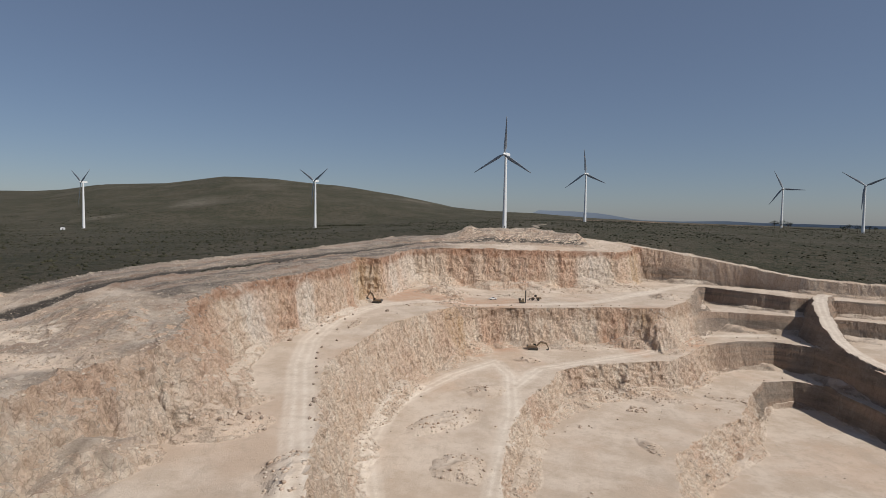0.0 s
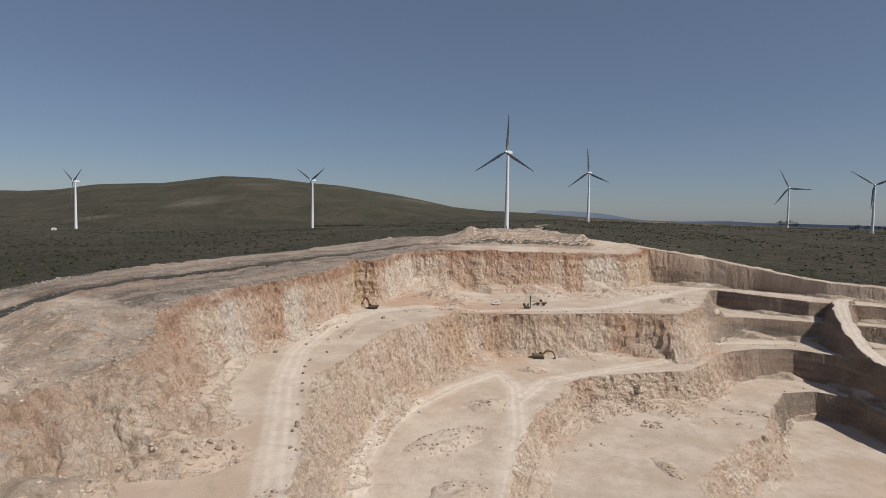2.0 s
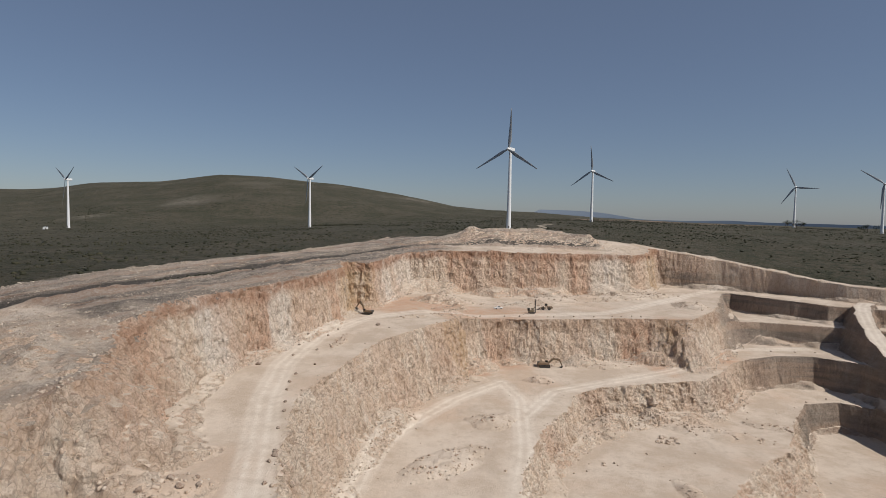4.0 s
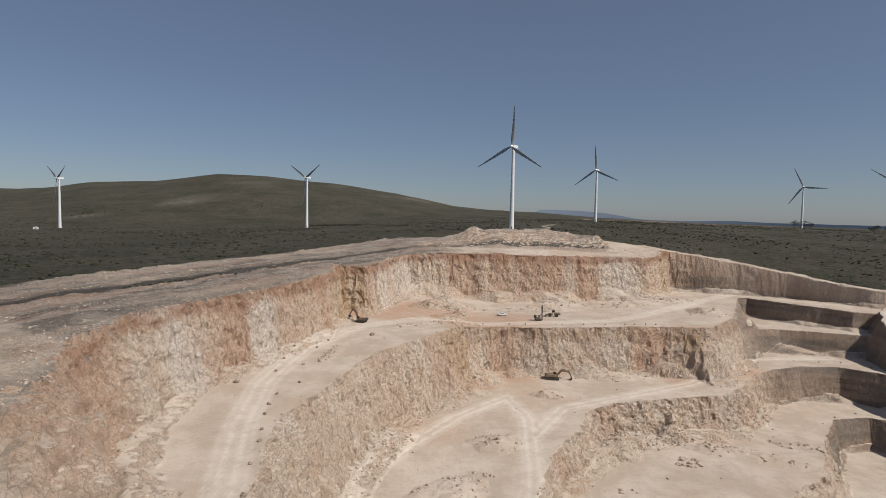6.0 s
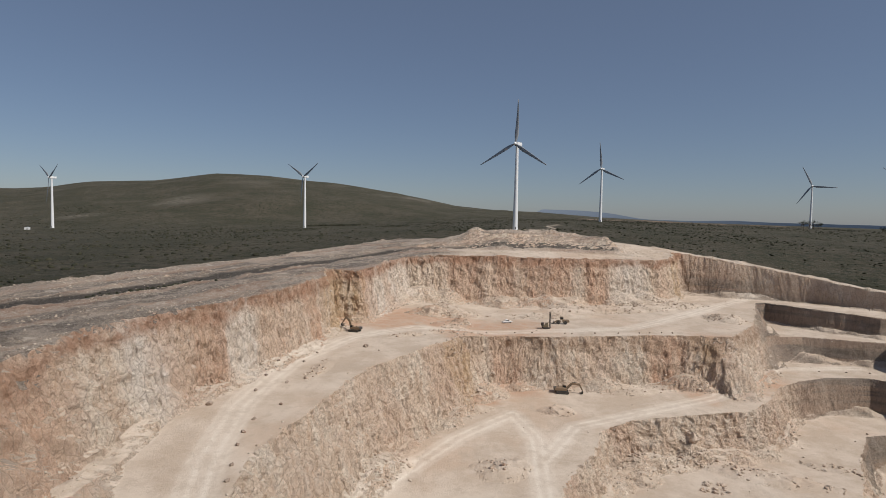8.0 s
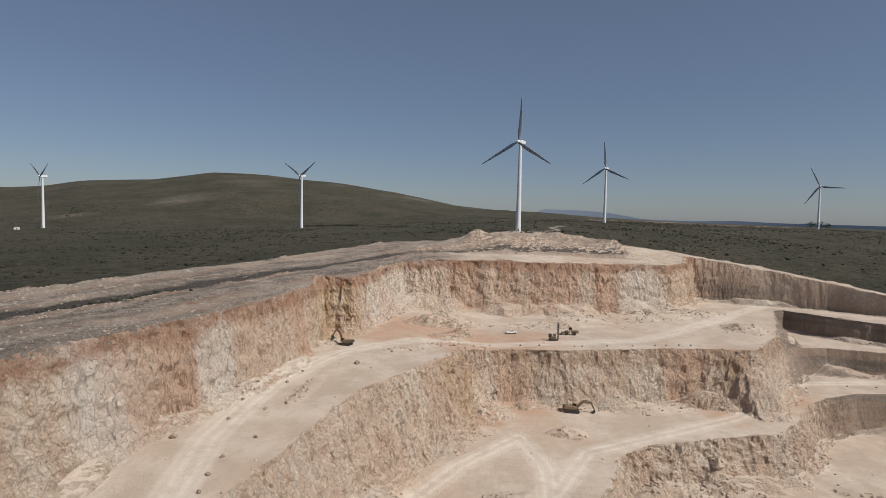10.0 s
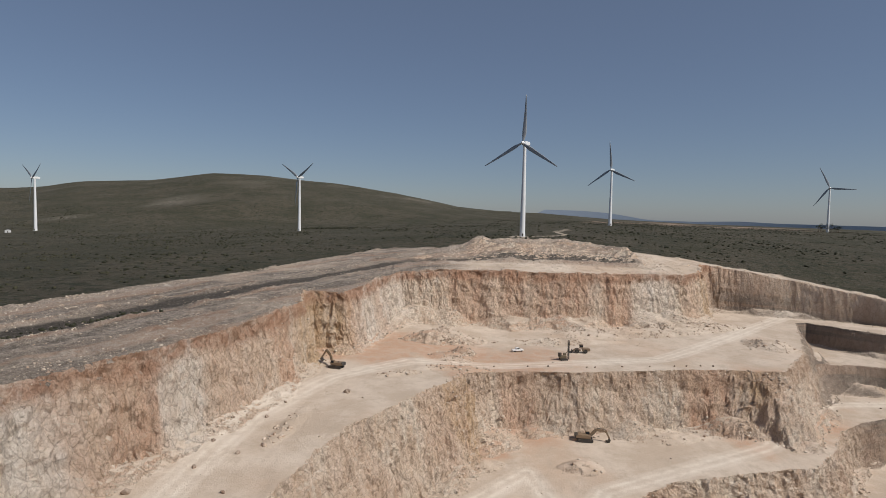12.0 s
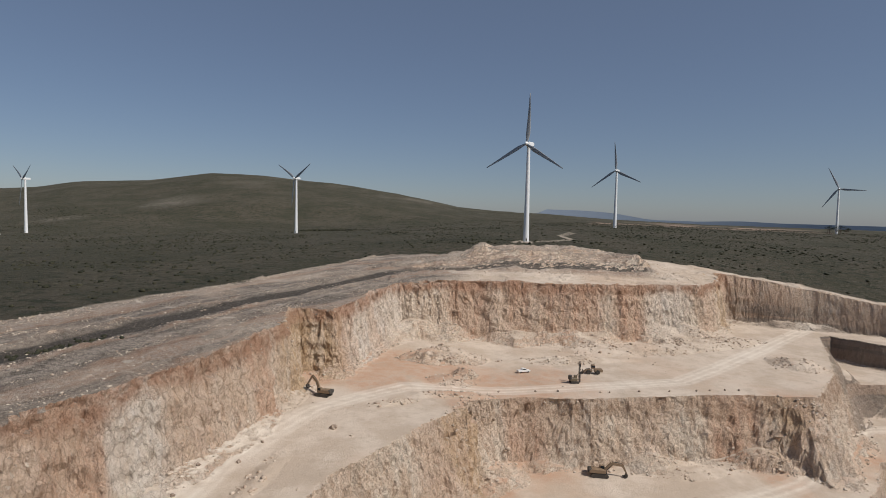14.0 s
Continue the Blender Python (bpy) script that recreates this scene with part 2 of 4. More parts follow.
    Z, dC = carve(Z, EDGE_C, -2.2 + 0.02 * np.clip(Y - 280, 0, 90) + 0 * X, np.interp(X, [60, 90, 150, 170], [2.4, 2.4, 2.6, 5.0]), 4.5, 0.8, X, Y, 400)
    for cx, cy, rx, ry, h, sd, tn in HEAPS_C:
        Z = np.where(dC > 3, heap(Z, X, Y, cx, cy, rx, ry, h, sd, tn), Z)
    Z, dD = carve(Z, EDGE_D, -15 + 0 * X, np.interp(X, [150, 190], [1.1, 4.5]), 3.0, 0.9, X, Y, 500)
    Z = Z + fbm2(X, Y, 9, 3, 77) * 0.22
    out[near] = Z
    edge = -rim
    ragged = fbm2(X, Y, 22, 4, 51)
    cover["bare"][near] = step(-1.5, 2.0, stripped + 5 * ragged)
    grain = fbm2(X, Y, 11, 4, 61)
    upland = step(3.5, 0.5, rim) * step(22, -8, X) * step(192, 204, Y + 6 * ragged + 0.25 * (X + 100))
    lane = step(0.0, 8.0, band - 6 + 3 * ragged)
    outer = step(0.5, -0.5, (stripped - 22) / 6) * upland
    grey = np.maximum(upland * (1 - 0.10 * outer * lane) * (0.9 + 0.5 * grain), broken * np.where(Y > 300, 0.66, 0.5) * (1 + 0.9 * grain))
    cover["grey"][near] = np.clip(np.maximum(grey, step(5.5, 3.5, band + 1.5 * ragged) * 1.0) + 0.55 * step(8, 2, -rim) * (rim < 0) * (X > 0) * grain, 0, 1)
    pads = np.maximum(step(1.15, 0.85, np.hypot((X + 120) / 13, (Y - 164) / 7) + 0.3 * ragged), step(1.15, 0.85, np.hypot((X + 106) / 17, (Y - 141) / 8) + 0.3 * ragged))
    cover["grey"][near] *= 1 - pads
    cover["dark"][near] = step(5.0, 3.5, band + 1.4 * ragged) * (rim < 0) * (1 - 0.35 * step(448, 458, Y))
    road_up, _v = line_near([(-22, 90, 0), (-29, 118, 0), (-37, 150, 0), (-43, 178, 0), (-50, 207, 0), (-54, 240, 0), (-50, 280, 0), (-36, 315, 0), (-12, 340, 0),
                             (30, 350, 0), (90, 365, 0), (150, 420, 0), (200, 470, 0)], X, Y)
    road_low, _v = line_near([(-8, 100, 0), (-20, 170, 0), (-26, 205, 0), (-20, 245, 0), (6, 285, 0), (28, 308, 0), (34, 285, 0), (30, 240, 0), (16, 170, 0), (8, 100, 0)], X, Y)
    road_mid, _v = line_near([(34, 270, 0), (50, 297, 0), (82, 313, 0), (116, 330, 0), (170, 380, 0), (215, 385, 0)], X, Y)
    ruts = 0.72 + 0.28 * np.cos((np.minimum.reduce([road_up, road_low, road_mid, far_ramp]) - 1.6) * 2.4)
    cover["track"][near] = ruts * np.maximum.reduce([step(5.5, 3.0, road_up), step(5.0, 2.5, road_low), step(5.0, 2.5, road_mid), step(4.5, 3.0, far_ramp)]) * step(0.5, 3, rim)
    # cart tracks and scraped strips that follow the old track
    lanes = fbm2(band * 0.9 + 4 * ragged, Y * 0.05, 3.2, 3, 63) + 0.5 * grain
    cover["lane"][near] = step(-0.02, 0.3, lanes) * step(6, 9, band)
    cover["red"][near] = step(0.0, 0.3, fbm2(band * 0.8 + 30, Y * 0.06, 4.0, 3, 65) + 0.4 * grain) * step(5, 9, band) * step(2, 10, stripped)
    for key, spots in (("pink", PINK), ("ochre", OCHRE_ROCK), ("pale", PALE_ROCK), ("rust", RED_ROCK)):
        for cx, cy, r in spots:
            cover[key][near] = np.maximum(cover[key][near], step(1.15, 0.45, np.hypot(X - cx, Y - cy) / r + 0.5 * ragged + 0.3 * grain))
    cover["rust"][near] = 0.9 * cover["rust"][near] + 0.7 * np.clip(0.12 + 1.4 * fbm2(X, Y, 17, 3, 71), 0, 1)
    return out, cover


# ---- materials ----
def material(name):
    m = bpy.data.materials.new(name)
    m.use_nodes = True
    return m, m.node_tree.nodes, m.node_tree.links


class Nodes:
    """Short hand for wiring a node material."""

    def __init__(self, name, rough=0.9, metal=0.0):
        self.m, self.n, self.l = material(name)
        self.b = self.n["Principled BSDF"]
        self.b.inputs["Roughness"].default_value = rough
        self.b.inputs["Metallic"].default_value = metal
        self.b.inputs["Specular IOR Level"].default_value = 0.25
        self.pos = self.n.new("ShaderNodeNewGeometry")

    def put(self, socket, value):
        if hasattr(value, "is_linked"):
            self.l.new(value, socket)
        elif isinstance(value, tuple):
            socket.default_value = (*value, 1.0) if len(value) == 3 else value
        else:
            socket.default_value = value

    def noise(self, scale, detail=5.0, rough=0.6, stretch=(1, 1, 1), distortion=0.0):
        mp = self.n.new("ShaderNodeMapping")
        mp.inputs["Scale"].default_value = stretch
        self.l.new(self.pos.outputs["Position"], mp.inputs["Vector"])
        t = self.n.new("ShaderNodeTexNoise")
        t.inputs["Scale"].default_value, t.inputs["Detail"].default_value = scale, detail
        t.inputs["Roughness"].default_value, t.inputs["Distortion"].default_value = rough, distortion
        self.l.new(mp.outputs[0], t.inputs["Vector"])
        return t.outputs["Fac"]

    def cells(self, scale, stretch=(1, 1, 1), feature="F1"):
        mp = self.n.new("ShaderNodeMapping")
        mp.inputs["Scale"].default_value = stretch
        self.l.new(self.pos.outputs["Position"], mp.inputs["Vector"])
        t = self.n.new("ShaderNodeTexVoronoi")
        t.feature = feature
        t.inputs["Scale"].default_value = scale
        self.l.new(mp.outputs[0], t.inputs["Vector"])
        return t.outputs["Distance"]

    def span(self, value, a, b, c=0.0, d=1.0):
        r = self.n.new("ShaderNodeMapRange")
        r.interpolation_type = "SMOOTHSTEP"
        for i, v in enumerate((value, a, b, c, d)):
            self.put(r.inputs[i], v)
        return r.outputs[0]

    def math(self, op, a, b=0.0):
        r = self.n.new("ShaderNodeMath")
        r.operation = op
        self.put(r.inputs[0], a)
        self.put(r.inputs[1], b)
        return r.outputs[0]

    def mix(self, fac, a, b):
        r = self.n.new("ShaderNodeMix")
        r.data_type = "RGBA"
        self.put(r.inputs[0], fac)
        self.put(r.inputs[6], a)
        self.put(r.inputs[7], b)
        return r.outputs[2]

    def attr(self, name):
        r = self.n.new("ShaderNodeAttribute")
        r.attribute_name = name
        return r.outputs["Fac"]

    def bump(self, height, distance, strength=1.0, under=None):
        r = self.n.new("ShaderNodeBump")
        r.inputs["Distance"].default_value, r.inputs["Strength"].default_value = distance, strength
        self.l.new(height, r.inputs["Height"])
        if under is not None:
            self.l.new(under, r.inputs["Normal"])
        return r.outputs[0]

    def done(self, color, normal=None):
        self.put(self.b.inputs["Base Color"], color)
        if normal is not None:
            self.l.new(normal, self.b.inputs["Normal"])
        return self.m


def ground_material():
    g = Nodes("ground", 0.95)
    sep = g.n.new("ShaderNodeSeparateXYZ")
    g.l.new(g.pos.outputs["True Normal"], sep.inputs[0])
    wide, big, mid = g.noise(0.018, 4), g.noise(0.05, 5, 0.65), g.noise(0.24, 6, 0.7)
    fine, grit = g.noise(1.3, 7, 0.75), g.noise(4.0, 4, 0.7)
    steep = g.span(g.math("ADD", sep.outputs[2], g.math("MULTIPLY", g.math("SUBTRACT", mid, 0.5), 0.25)), 0.93, 0.72)
    streak = g.noise(0.26, 6, 0.62, (1, 1, 0.14))
    streak2 = g.noise(0.7, 5, 0.65, (1, 1, 0.2))
    layers = g.noise(0.5, 5, 0.6, (0.2, 0.2, 1))
    blocks, chips = g.cells(0.42, (1, 1, 0.6), "DISTANCE_TO_EDGE"), g.cells(1.3, (1, 1, 0.8), "DISTANCE_TO_EDGE")
    crack = g.span(g.math("ADD", blocks, g.math("MULTIPLY", fine, 0.12)), 0.05, 0.12, 1, 0)
    # quarry floor: crushed pale limestone, powdered and faintly pink
    floor = g.mix(g.span(big, 0.38, 0.62), (0.485, 0.39, 0.302), (0.60, 0.505, 0.41))
    floor = g.mix(g.span(wide, 0.5, 0.66, 0, 0.45), floor, (0.53, 0.385, 0.28))
    floor = g.mix(g.math("MULTIPLY", g.attr("pink"), g.span(mid, 0.3, 0.65, 0.95, 0.5)), floor, (0.47, 0.29, 0.19))
    floor = g.mix(g.span(mid, 0.50, 0.68, 0, 0.5), floor, (0.42, 0.335, 0.255))
    floor = g.mix(g.span(g.noise(0.09, 6, 0.7, (1, 0.35, 1)), 0.52, 0.66, 0, 0.4), floor, (0.43, 0.35, 0.275))
    floor = g.mix(g.span(fine, 0.56, 0.72, 0, 0.35), floor, (0.38, 0.305, 0.24))
    floor = g.mix(g.span(grit, 0.58, 0.72, 0, 0.3), floor, (0.68, 0.61, 0.51))
    floor = g.mix(g.math("MULTIPLY", g.attr("track"), g.span(mid, 0.35, 0.65, 0.9, 0.45)), floor, (0.73, 0.65, 0.55))
    # cut rock: cream limestone with rust washed down the face
    rock = g.mix(g.span(streak, 0.38, 0.62), (0.665, 0.52, 0.395), (0.755, 0.645, 0.525))
    rock = g.mix(g.span(streak2, 0.52, 0.66, 0, 0.5), rock, (0.62, 0.43, 0.295))
    rock = g.mix(g.span(g.noise(0.07, 4, 0.6), 0.48, 0.62, 0, 0.4), rock, (0.64, 0.48, 0.355))
    rock = g.mix(g.math("MULTIPLY", g.attr("pale"), g.span(streak, 0.35, 0.6, 0.7, 0.3)), rock, (0.80, 0.745, 0.67))
    rock = g.mix(g.math("MULTIPLY", g.attr("ochre"), g.span(streak, 0.4, 0.62, 0.6, 0.3)), rock, (0.52, 0.335, 0.165))
    rock = g.mix(g.math("MULTIPLY", g.attr("rust"), g.span(streak, 0.38, 0.62, 0.3, 0.78)), rock, (0.55, 0.315, 0.20))
    rock = g.mix(g.math("MULTIPLY", g.attr("cap"), g.span(mid, 0.35, 0.62, 0.35, 0.9)), rock, (0.42, 0.285, 0.195))
    rock = g.mix(g.span(layers, 0.57, 0.68, 0, 0.45), rock, (0.48, 0.345, 0.25))
    rock = g.mix(g.span(fine, 0.54, 0.66, 0, 0.52), rock, (0.37, 0.26, 0.18))
    rock = g.mix(g.span(grit, 0.55, 0.66, 0, 0.4), rock, (0.78, 0.70, 0.59))
    rock = g.mix(g.math("MULTIPLY", crack, 0.4), rock, (0.25, 0.17, 0.115))
    rock = g.mix(g.math("MULTIPLY", g.attr("top"), g.span(mid, 0.3, 0.6, 0.25, 0.85)), rock, (0.385, 0.215, 0.135))
    # older right-hand faces: grey weathered beds with a tan layer, their shade painted in
    beds = g.noise(0.16, 4, 0.55, (0.06, 0.06, 1))
    shaded_beds = g.mix(g.span(layers, 0.4, 0.65), (0.165, 0.138, 0.115), (0.26, 0.215, 0.178))
    shaded_beds = g.mix(g.span(beds, 0.46, 0.58, 0, 0.85), shaded_beds, (0.36, 0.255, 0.187))
    shaded_beds = g.mix(g.span(streak2, 0.5, 0.68, 0, 0.6), shaded_beds, (0.15, 0.128, 0.11))
    shaded_beds = g.mix(g.span(fine, 0.55, 0.68, 0, 0.5), shaded_beds, (0.12, 0.10, 0.085))
    rock = g.mix(g.math("MULTIPLY", g.attr("shaded_beds"), g.span(big, 0.3, 0.62, 0.95, 0.7)), rock, shaded_beds)
    color = g.mix(steep, floor, rock)
    # stripped rim: grey stone and soil, scraped in strips along the track
    clods = g.noise(0.8, 7, 0.8)
    grey = g.mix(g.span(clods, 0.40, 0.62), (0.105, 0.088, 0.073), (0.25, 0.21, 0.172))
    grey = g.mix(g.span(big, 0.53, 0.66, 0, 0.5), grey, (0.30, 0.215, 0.16))
    grey = g.mix(g.math("MULTIPLY", g.attr("red"), g.span(clods, 0.35, 0.65, 0.95, 0.5)), grey, (0.33, 0.205, 0.138))
    grey = g.mix(g.math("MULTIPLY", g.attr("lane"), g.span(clods, 0.4, 0.62, 0.2, 0.85)), grey, (0.44, 0.37, 0.305))
    grey = g.mix(g.span(fine, 0.54, 0.68, 0, 0.75), grey, (0.34, 0.295, 0.25))
    grey = g.mix(g.span(grit, 0.55, 0.66, 0, 0.85), grey, (0.54, 0.475, 0.41))
    grey = g.mix(g.math("MULTIPLY", g.span(g.noise(0.11, 3, 0.5), 0.66, 0.70), 0.8), grey, (0.50, 0.44, 0.37))
    grey = g.mix(g.math("MULTIPLY", g.attr("dark"), 0.93), grey, g.mix(g.span(fine, 0.45, 0.7), (0.060, 0.053, 0.045), (0.17, 0.145, 0.12)))
    color = g.mix(g.math("MULTIPLY", g.attr("grey"), g.span(steep, 0.4, 0.95, 1, 0)), color, grey)
    # scrub
    patch, speck = g.noise(0.012, 6, 0.7), g.noise(0.14, 6, 0.75)
    veg = g.mix(g.span(patch, 0.38, 0.62), (0.052, 0.049, 0.029), (0.088, 0.075, 0.052))
    veg = g.mix(g.span(speck, 0.48, 0.60), veg, (0.032, 0.035, 0.020))
    veg = g.mix(g.span(g.noise(0.45, 5, 0.75), 0.50, 0.72, 0, 0.8), veg, (0.165, 0.148, 0.11))
    veg = g.mix(g.math("MULTIPLY", g.attr("scar"), g.span(speck, 0.4, 0.62)), veg, (0.21, 0.185, 0.15))
    veg = g.mix(g.attr("path"), veg, (0.44, 0.37, 0.29))
    veg = g.mix(g.math("MULTIPLY", g.attr("farpit"), g.span(speck, 0.3, 0.6, 0.35, 1)), veg, (0.40, 0.285, 0.215))
    color = g.mix(g.attr("bare"), veg, color)
    rough = g.math("MAXIMUM", steep, g.math("MAXIMUM", g.math("MULTIPLY", g.attr("grey"), 0.9), g.math("SUBTRACT", 1.0, g.attr("bare"))))
    rough = g.math("ADD", g.math("MULTIPLY", rough, 0.78), 0.22)
    n = g.bump(g.math("MULTIPLY", g.noise(0.4, 8, 0.75), rough), 1.5, 0.6)
    n = g.bump(g.math("MULTIPLY", streak2, steep), 1.0, 0.6, n)
    n = g.bump(g.math("MULTIPLY", g.math("MINIMUM", blocks, 0.25), g.math("MULTIPLY", steep, 4.0)), 0.5, 0.5, n)
    n = g.bump(g.math("MULTIPLY", g.math("MINIMUM", chips, 0.25), g.math("MULTIPLY", steep, 3.0)), 0.3, 0.7, n)
    n = g.bump(g.math("MULTIPLY", fine, rough), 1.1, 0.9, n)
    n = g.bump(g.math("MULTIPLY", grit, rough), 0.4, 0.68, n)
    return g.done(color, n)


def stone_material(name, a, b, c):
    g = Nodes(name, 0.92)
    rnd = g.n.new("ShaderNodeObjectInfo").outputs["Random"]
    isl = g.pos.outputs["Random Per Island"]
    color = g.mix(isl, a, b)
    color = g.mix(g.span(g.noise(0.9, 5), 0.45, 0.7, 0, 0.8), color, c)
    color = g.mix(g.math("MULTIPLY", rnd, 0.35), color, a)
    return g.done(color, g.bump(g.noise(3.0, 6, 0.7), 0.15, 0.7))


def plain(name, color, rough=0.5, metal=0.0, dirt=(0.3, 0.24, 0.18), amount=0.35, scale=0.8):
    g = Nodes(name, rough, metal)
    g.b.inputs["Specular IOR Level"].default_value = 0.5
    c = g.mix(g.span(g.noise(scale, 6, 0.7), 0.48, 0.75, 0, amount), color, dirt)
    c = g.mix(g.span(g.noise(scale * 6, 4), 0.55, 0.8, 0, amount * 0.6), c, tuple(v * 0.6 for v in color))
    return g.done(c)


def leaf_material(name, a, b):
    g = Nodes(name, 0.8)
    c = g.mix(g.pos.outputs["Random Per Island"], a, b)
    return g.done(g.mix(g.span(g.noise(1.5, 4), 0.4, 0.7, 0, 0.5), c, tuple(v * 0.5 for v in a)))


GROUND = ground_material()
STONE = stone_material("limestone", (0.46, 0.38, 0.30), (0.60, 0.52, 0.43), (0.40, 0.27, 0.18))
RUBBLE = stone_material("rubble_stone", (0.42, 0.325, 0.245), (0.60, 0.50, 0.405), (0.34, 0.235, 0.17))
DARK_STONE = stone_material("weathered_stone", (0.16, 0.12, 0.09), (0.36, 0.29, 0.23), (0.24, 0.15, 0.10))
SCRUB = leaf_material("scrub", (0.024, 0.026, 0.014), (0.060, 0.056, 0.032))
FOLIAGE = leaf_material("foliage", (0.022, 0.030, 0.016), (0.05, 0.06, 0.03))
BARK = plain("bark", (0.10, 0.07, 0.05), 0.9)
WHITE = plain("turbine_paint", (0.74, 0.75, 0.75), 0.35, 0, (0.55, 0.54, 0.50), 0.25, 0.15)
GREYP = plain("blade_paint", (0.30, 0.32, 0.34), 0.4, 0, (0.3, 0.3, 0.3), 0.3, 0.2)
CONCRETE = plain("concrete", (0.45, 0.42, 0.38), 0.9)
STEEL = plain("dark_steel", (0.055, 0.05, 0.045), 0.55, 0.3, (0.22, 0.17, 0.12), 0.5)
RUBBER = plain("rubber", (0.03, 0.028, 0.026), 0.85, 0, (0.25, 0.2, 0.15), 0.5)
OCHRE = plain("machine_paint", (0.13, 0.10, 0.06), 0.5, 0, (0.28, 0.2, 0.13), 0.5)
BROWN = plain("faded_machine_paint", (0.21, 0.145, 0.09), 0.6, 0, (0.34, 0.25, 0.17), 0.6)
CARWHITE = plain("car_paint", (0.75, 0.75, 0.73), 0.3, 0, (0.5, 0.42, 0.33), 0.3)
GLASS = Nodes("tinted_glass", 0.08).done((0.02, 0.025, 0.03))
# aerial haze is painted into this flat base colour
PAINTED_HAZE = Nodes("far_hills", 1.0).done((0.40, 0.47, 0.57))


# ---- mesh helpers ----
def part(name, bm, mat, parent=None, label=""):
    me = bpy.data.meshes.new(name)
    bm.to_mesh(me)
    bm.free()
    me.materials.append(mat)
    ob = new(name, me)
    if parent is not None:
        ob.parent = parent
    if label:
        ob["label"] = label
    return ob


def box(bm, size, at, turn=(0, 0, 0), bevel=0.0, taper=1.0):
    r = bmesh.ops.create_cube(bm, size=1.0)
    for v in r["verts"]:
        k = taper if v.co.z > 0 else 1.0
        v.co = Vector((v.co.x * size[0] * k, v.co.y * size[1] * k, v.co.z * size[2]))
    if bevel:
        edges = list({e for v in r["verts"] for e in v.link_edges})
        r = bmesh.ops.bevel(bm, geom=edges, offset=bevel, segments=1, affect="EDGES", profile=0.5)
    verts = [v for v in r["verts"]]
    bmesh.ops.transform(bm, matrix=pose(*at, *turn), verts=verts)
    return bm


def cyl(bm, r0, r1, a, b, seg=16):
    a, b = Vector(a), Vector(b)
    m = Matrix.Translation((a + b) / 2) @ (b - a).to_track_quat("Z", "Y").to_matrix().to_4x4()
    bmesh.ops.create_cone(bm, cap_ends=True, segments=seg, radius1=r0, radius2=r1, depth=(b - a).length, matrix=m)
    return bm


def prism(bm, outline, width, m=Matrix()):
    """Extrudes an outline in x, z across y."""
    lo = [bm.verts.new(m @ Vector((x, -width / 2, z))) for x, z in outline]
    hi = [bm.verts.new(m @ Vector((x, width / 2, z))) for x, z in outline]
    n = len(outline)
    bm.faces.new(lo)
    bm.faces.new(hi[::-1])
    for i in range(n):
        bm.faces.new((lo[i], hi[i], hi[(i + 1) % n], lo[(i + 1) % n]))
    bmesh.ops.recalc_face_normals(bm, faces=bm.faces)
    return bm


def thing(name, m, label, category, group="", kind=""):
    ob = new(name)
    ob.matrix_world = m
    return tagged(ob, label, category, group, kind)


# ---- ground: one sheet, fine in the quarry and coarse towards the horizon ----
def graded(lo, hi, cell, far_lo, far_hi):
    mid = list(np.arange(lo, hi + cell * 0.5, cell))
    up, down, s = [], [], cell
    v = mid[-1]
    while v < far_hi:
        s = min(s * 1.09, 60)
        v += s
        up.append(v)
    v, s = mid[0], cell
    while v > far_lo:
        s = min(s * 1.09, 60)
        v -= s
        down.append(v)
    return np.array(down[::-1] + mid + up)


CELL = 0.78
gx, gy = graded(-132, 300, CELL, -4600, 4600), graded(88, 515, CELL, -900, 4700)
XX, YY = np.meshgrid(gx, gy)
px, py = XX.ravel(), YY.ravel()
pz, _ = ground_height(px, py)
nx, ny = len(gx), len(gy)
idx = np.arange(nx * ny).reshape(ny, nx)
quads = np.stack([idx[:-1, :-1], idx[:-1, 1:], idx[1:, 1:], idx[1:, :-1]], -1).reshape(-1, 4)


def sheet(verts, faces, name):
    me = bpy.data.meshes.new(name)
    me.vertices.add(len(verts))
    me.vertices.foreach_set("co", np.asarray(verts, np.float32).ravel())
    counts = np.array([len(f) for f in faces], np.int32) if not isinstance(faces, np.ndarray) else np.full(len(faces), faces.shape[1], np.int32)
    flat = np.concatenate([np.asarray(f) for f in faces]).astype(np.int32) if not isinstance(faces, np.ndarray) else faces.ravel().astype(np.int32)
    me.loops.add(len(flat))
    me.loops.foreach_set("vertex_index", flat)
    me.polygons.add(len(counts))
    me.polygons.foreach_set("loop_start", np.r_[0, np.cumsum(counts)[:-1]].astype(np.int32))
    me.update(calc_edges=True)
    return me


me = sheet(np.c_[px, py, pz], quads, "ground")
# more rows of points where the rock is steep
bm = bmesh.new()
bm.from_mesh(me)
tall = [e for e in bm.edges if abs(e.verts[0].co.z - e.verts[1].co.z) > 1.3 and e.verts[0].co.y < 600 and -180 < e.verts[0].co.x < 420]
bmesh.ops.subdivide_edges(bm, edges=tall, cuts=2, use_grid_fill=True)
tall = [e for e in bm.edges if abs(e.verts[0].co.z - e.verts[1].co.z) > 1.4 and e.verts[0].co.y < 600 and -180 < e.verts[0].co.x < 420]
bmesh.ops.subdivide_edges(bm, edges=tall, cuts=1, use_grid_fill=True)
bm.to_mesh(me)
bm.free()
co = np.empty(len(me.vertices) * 3, np.float32)
me.vertices.foreach_get("co", co)
co = co.reshape(-1, 3).astype(float)
nor = np.empty(len(me.vertices) * 3, np.float32)
me.vertex_normals.foreach_get("vector", nor)
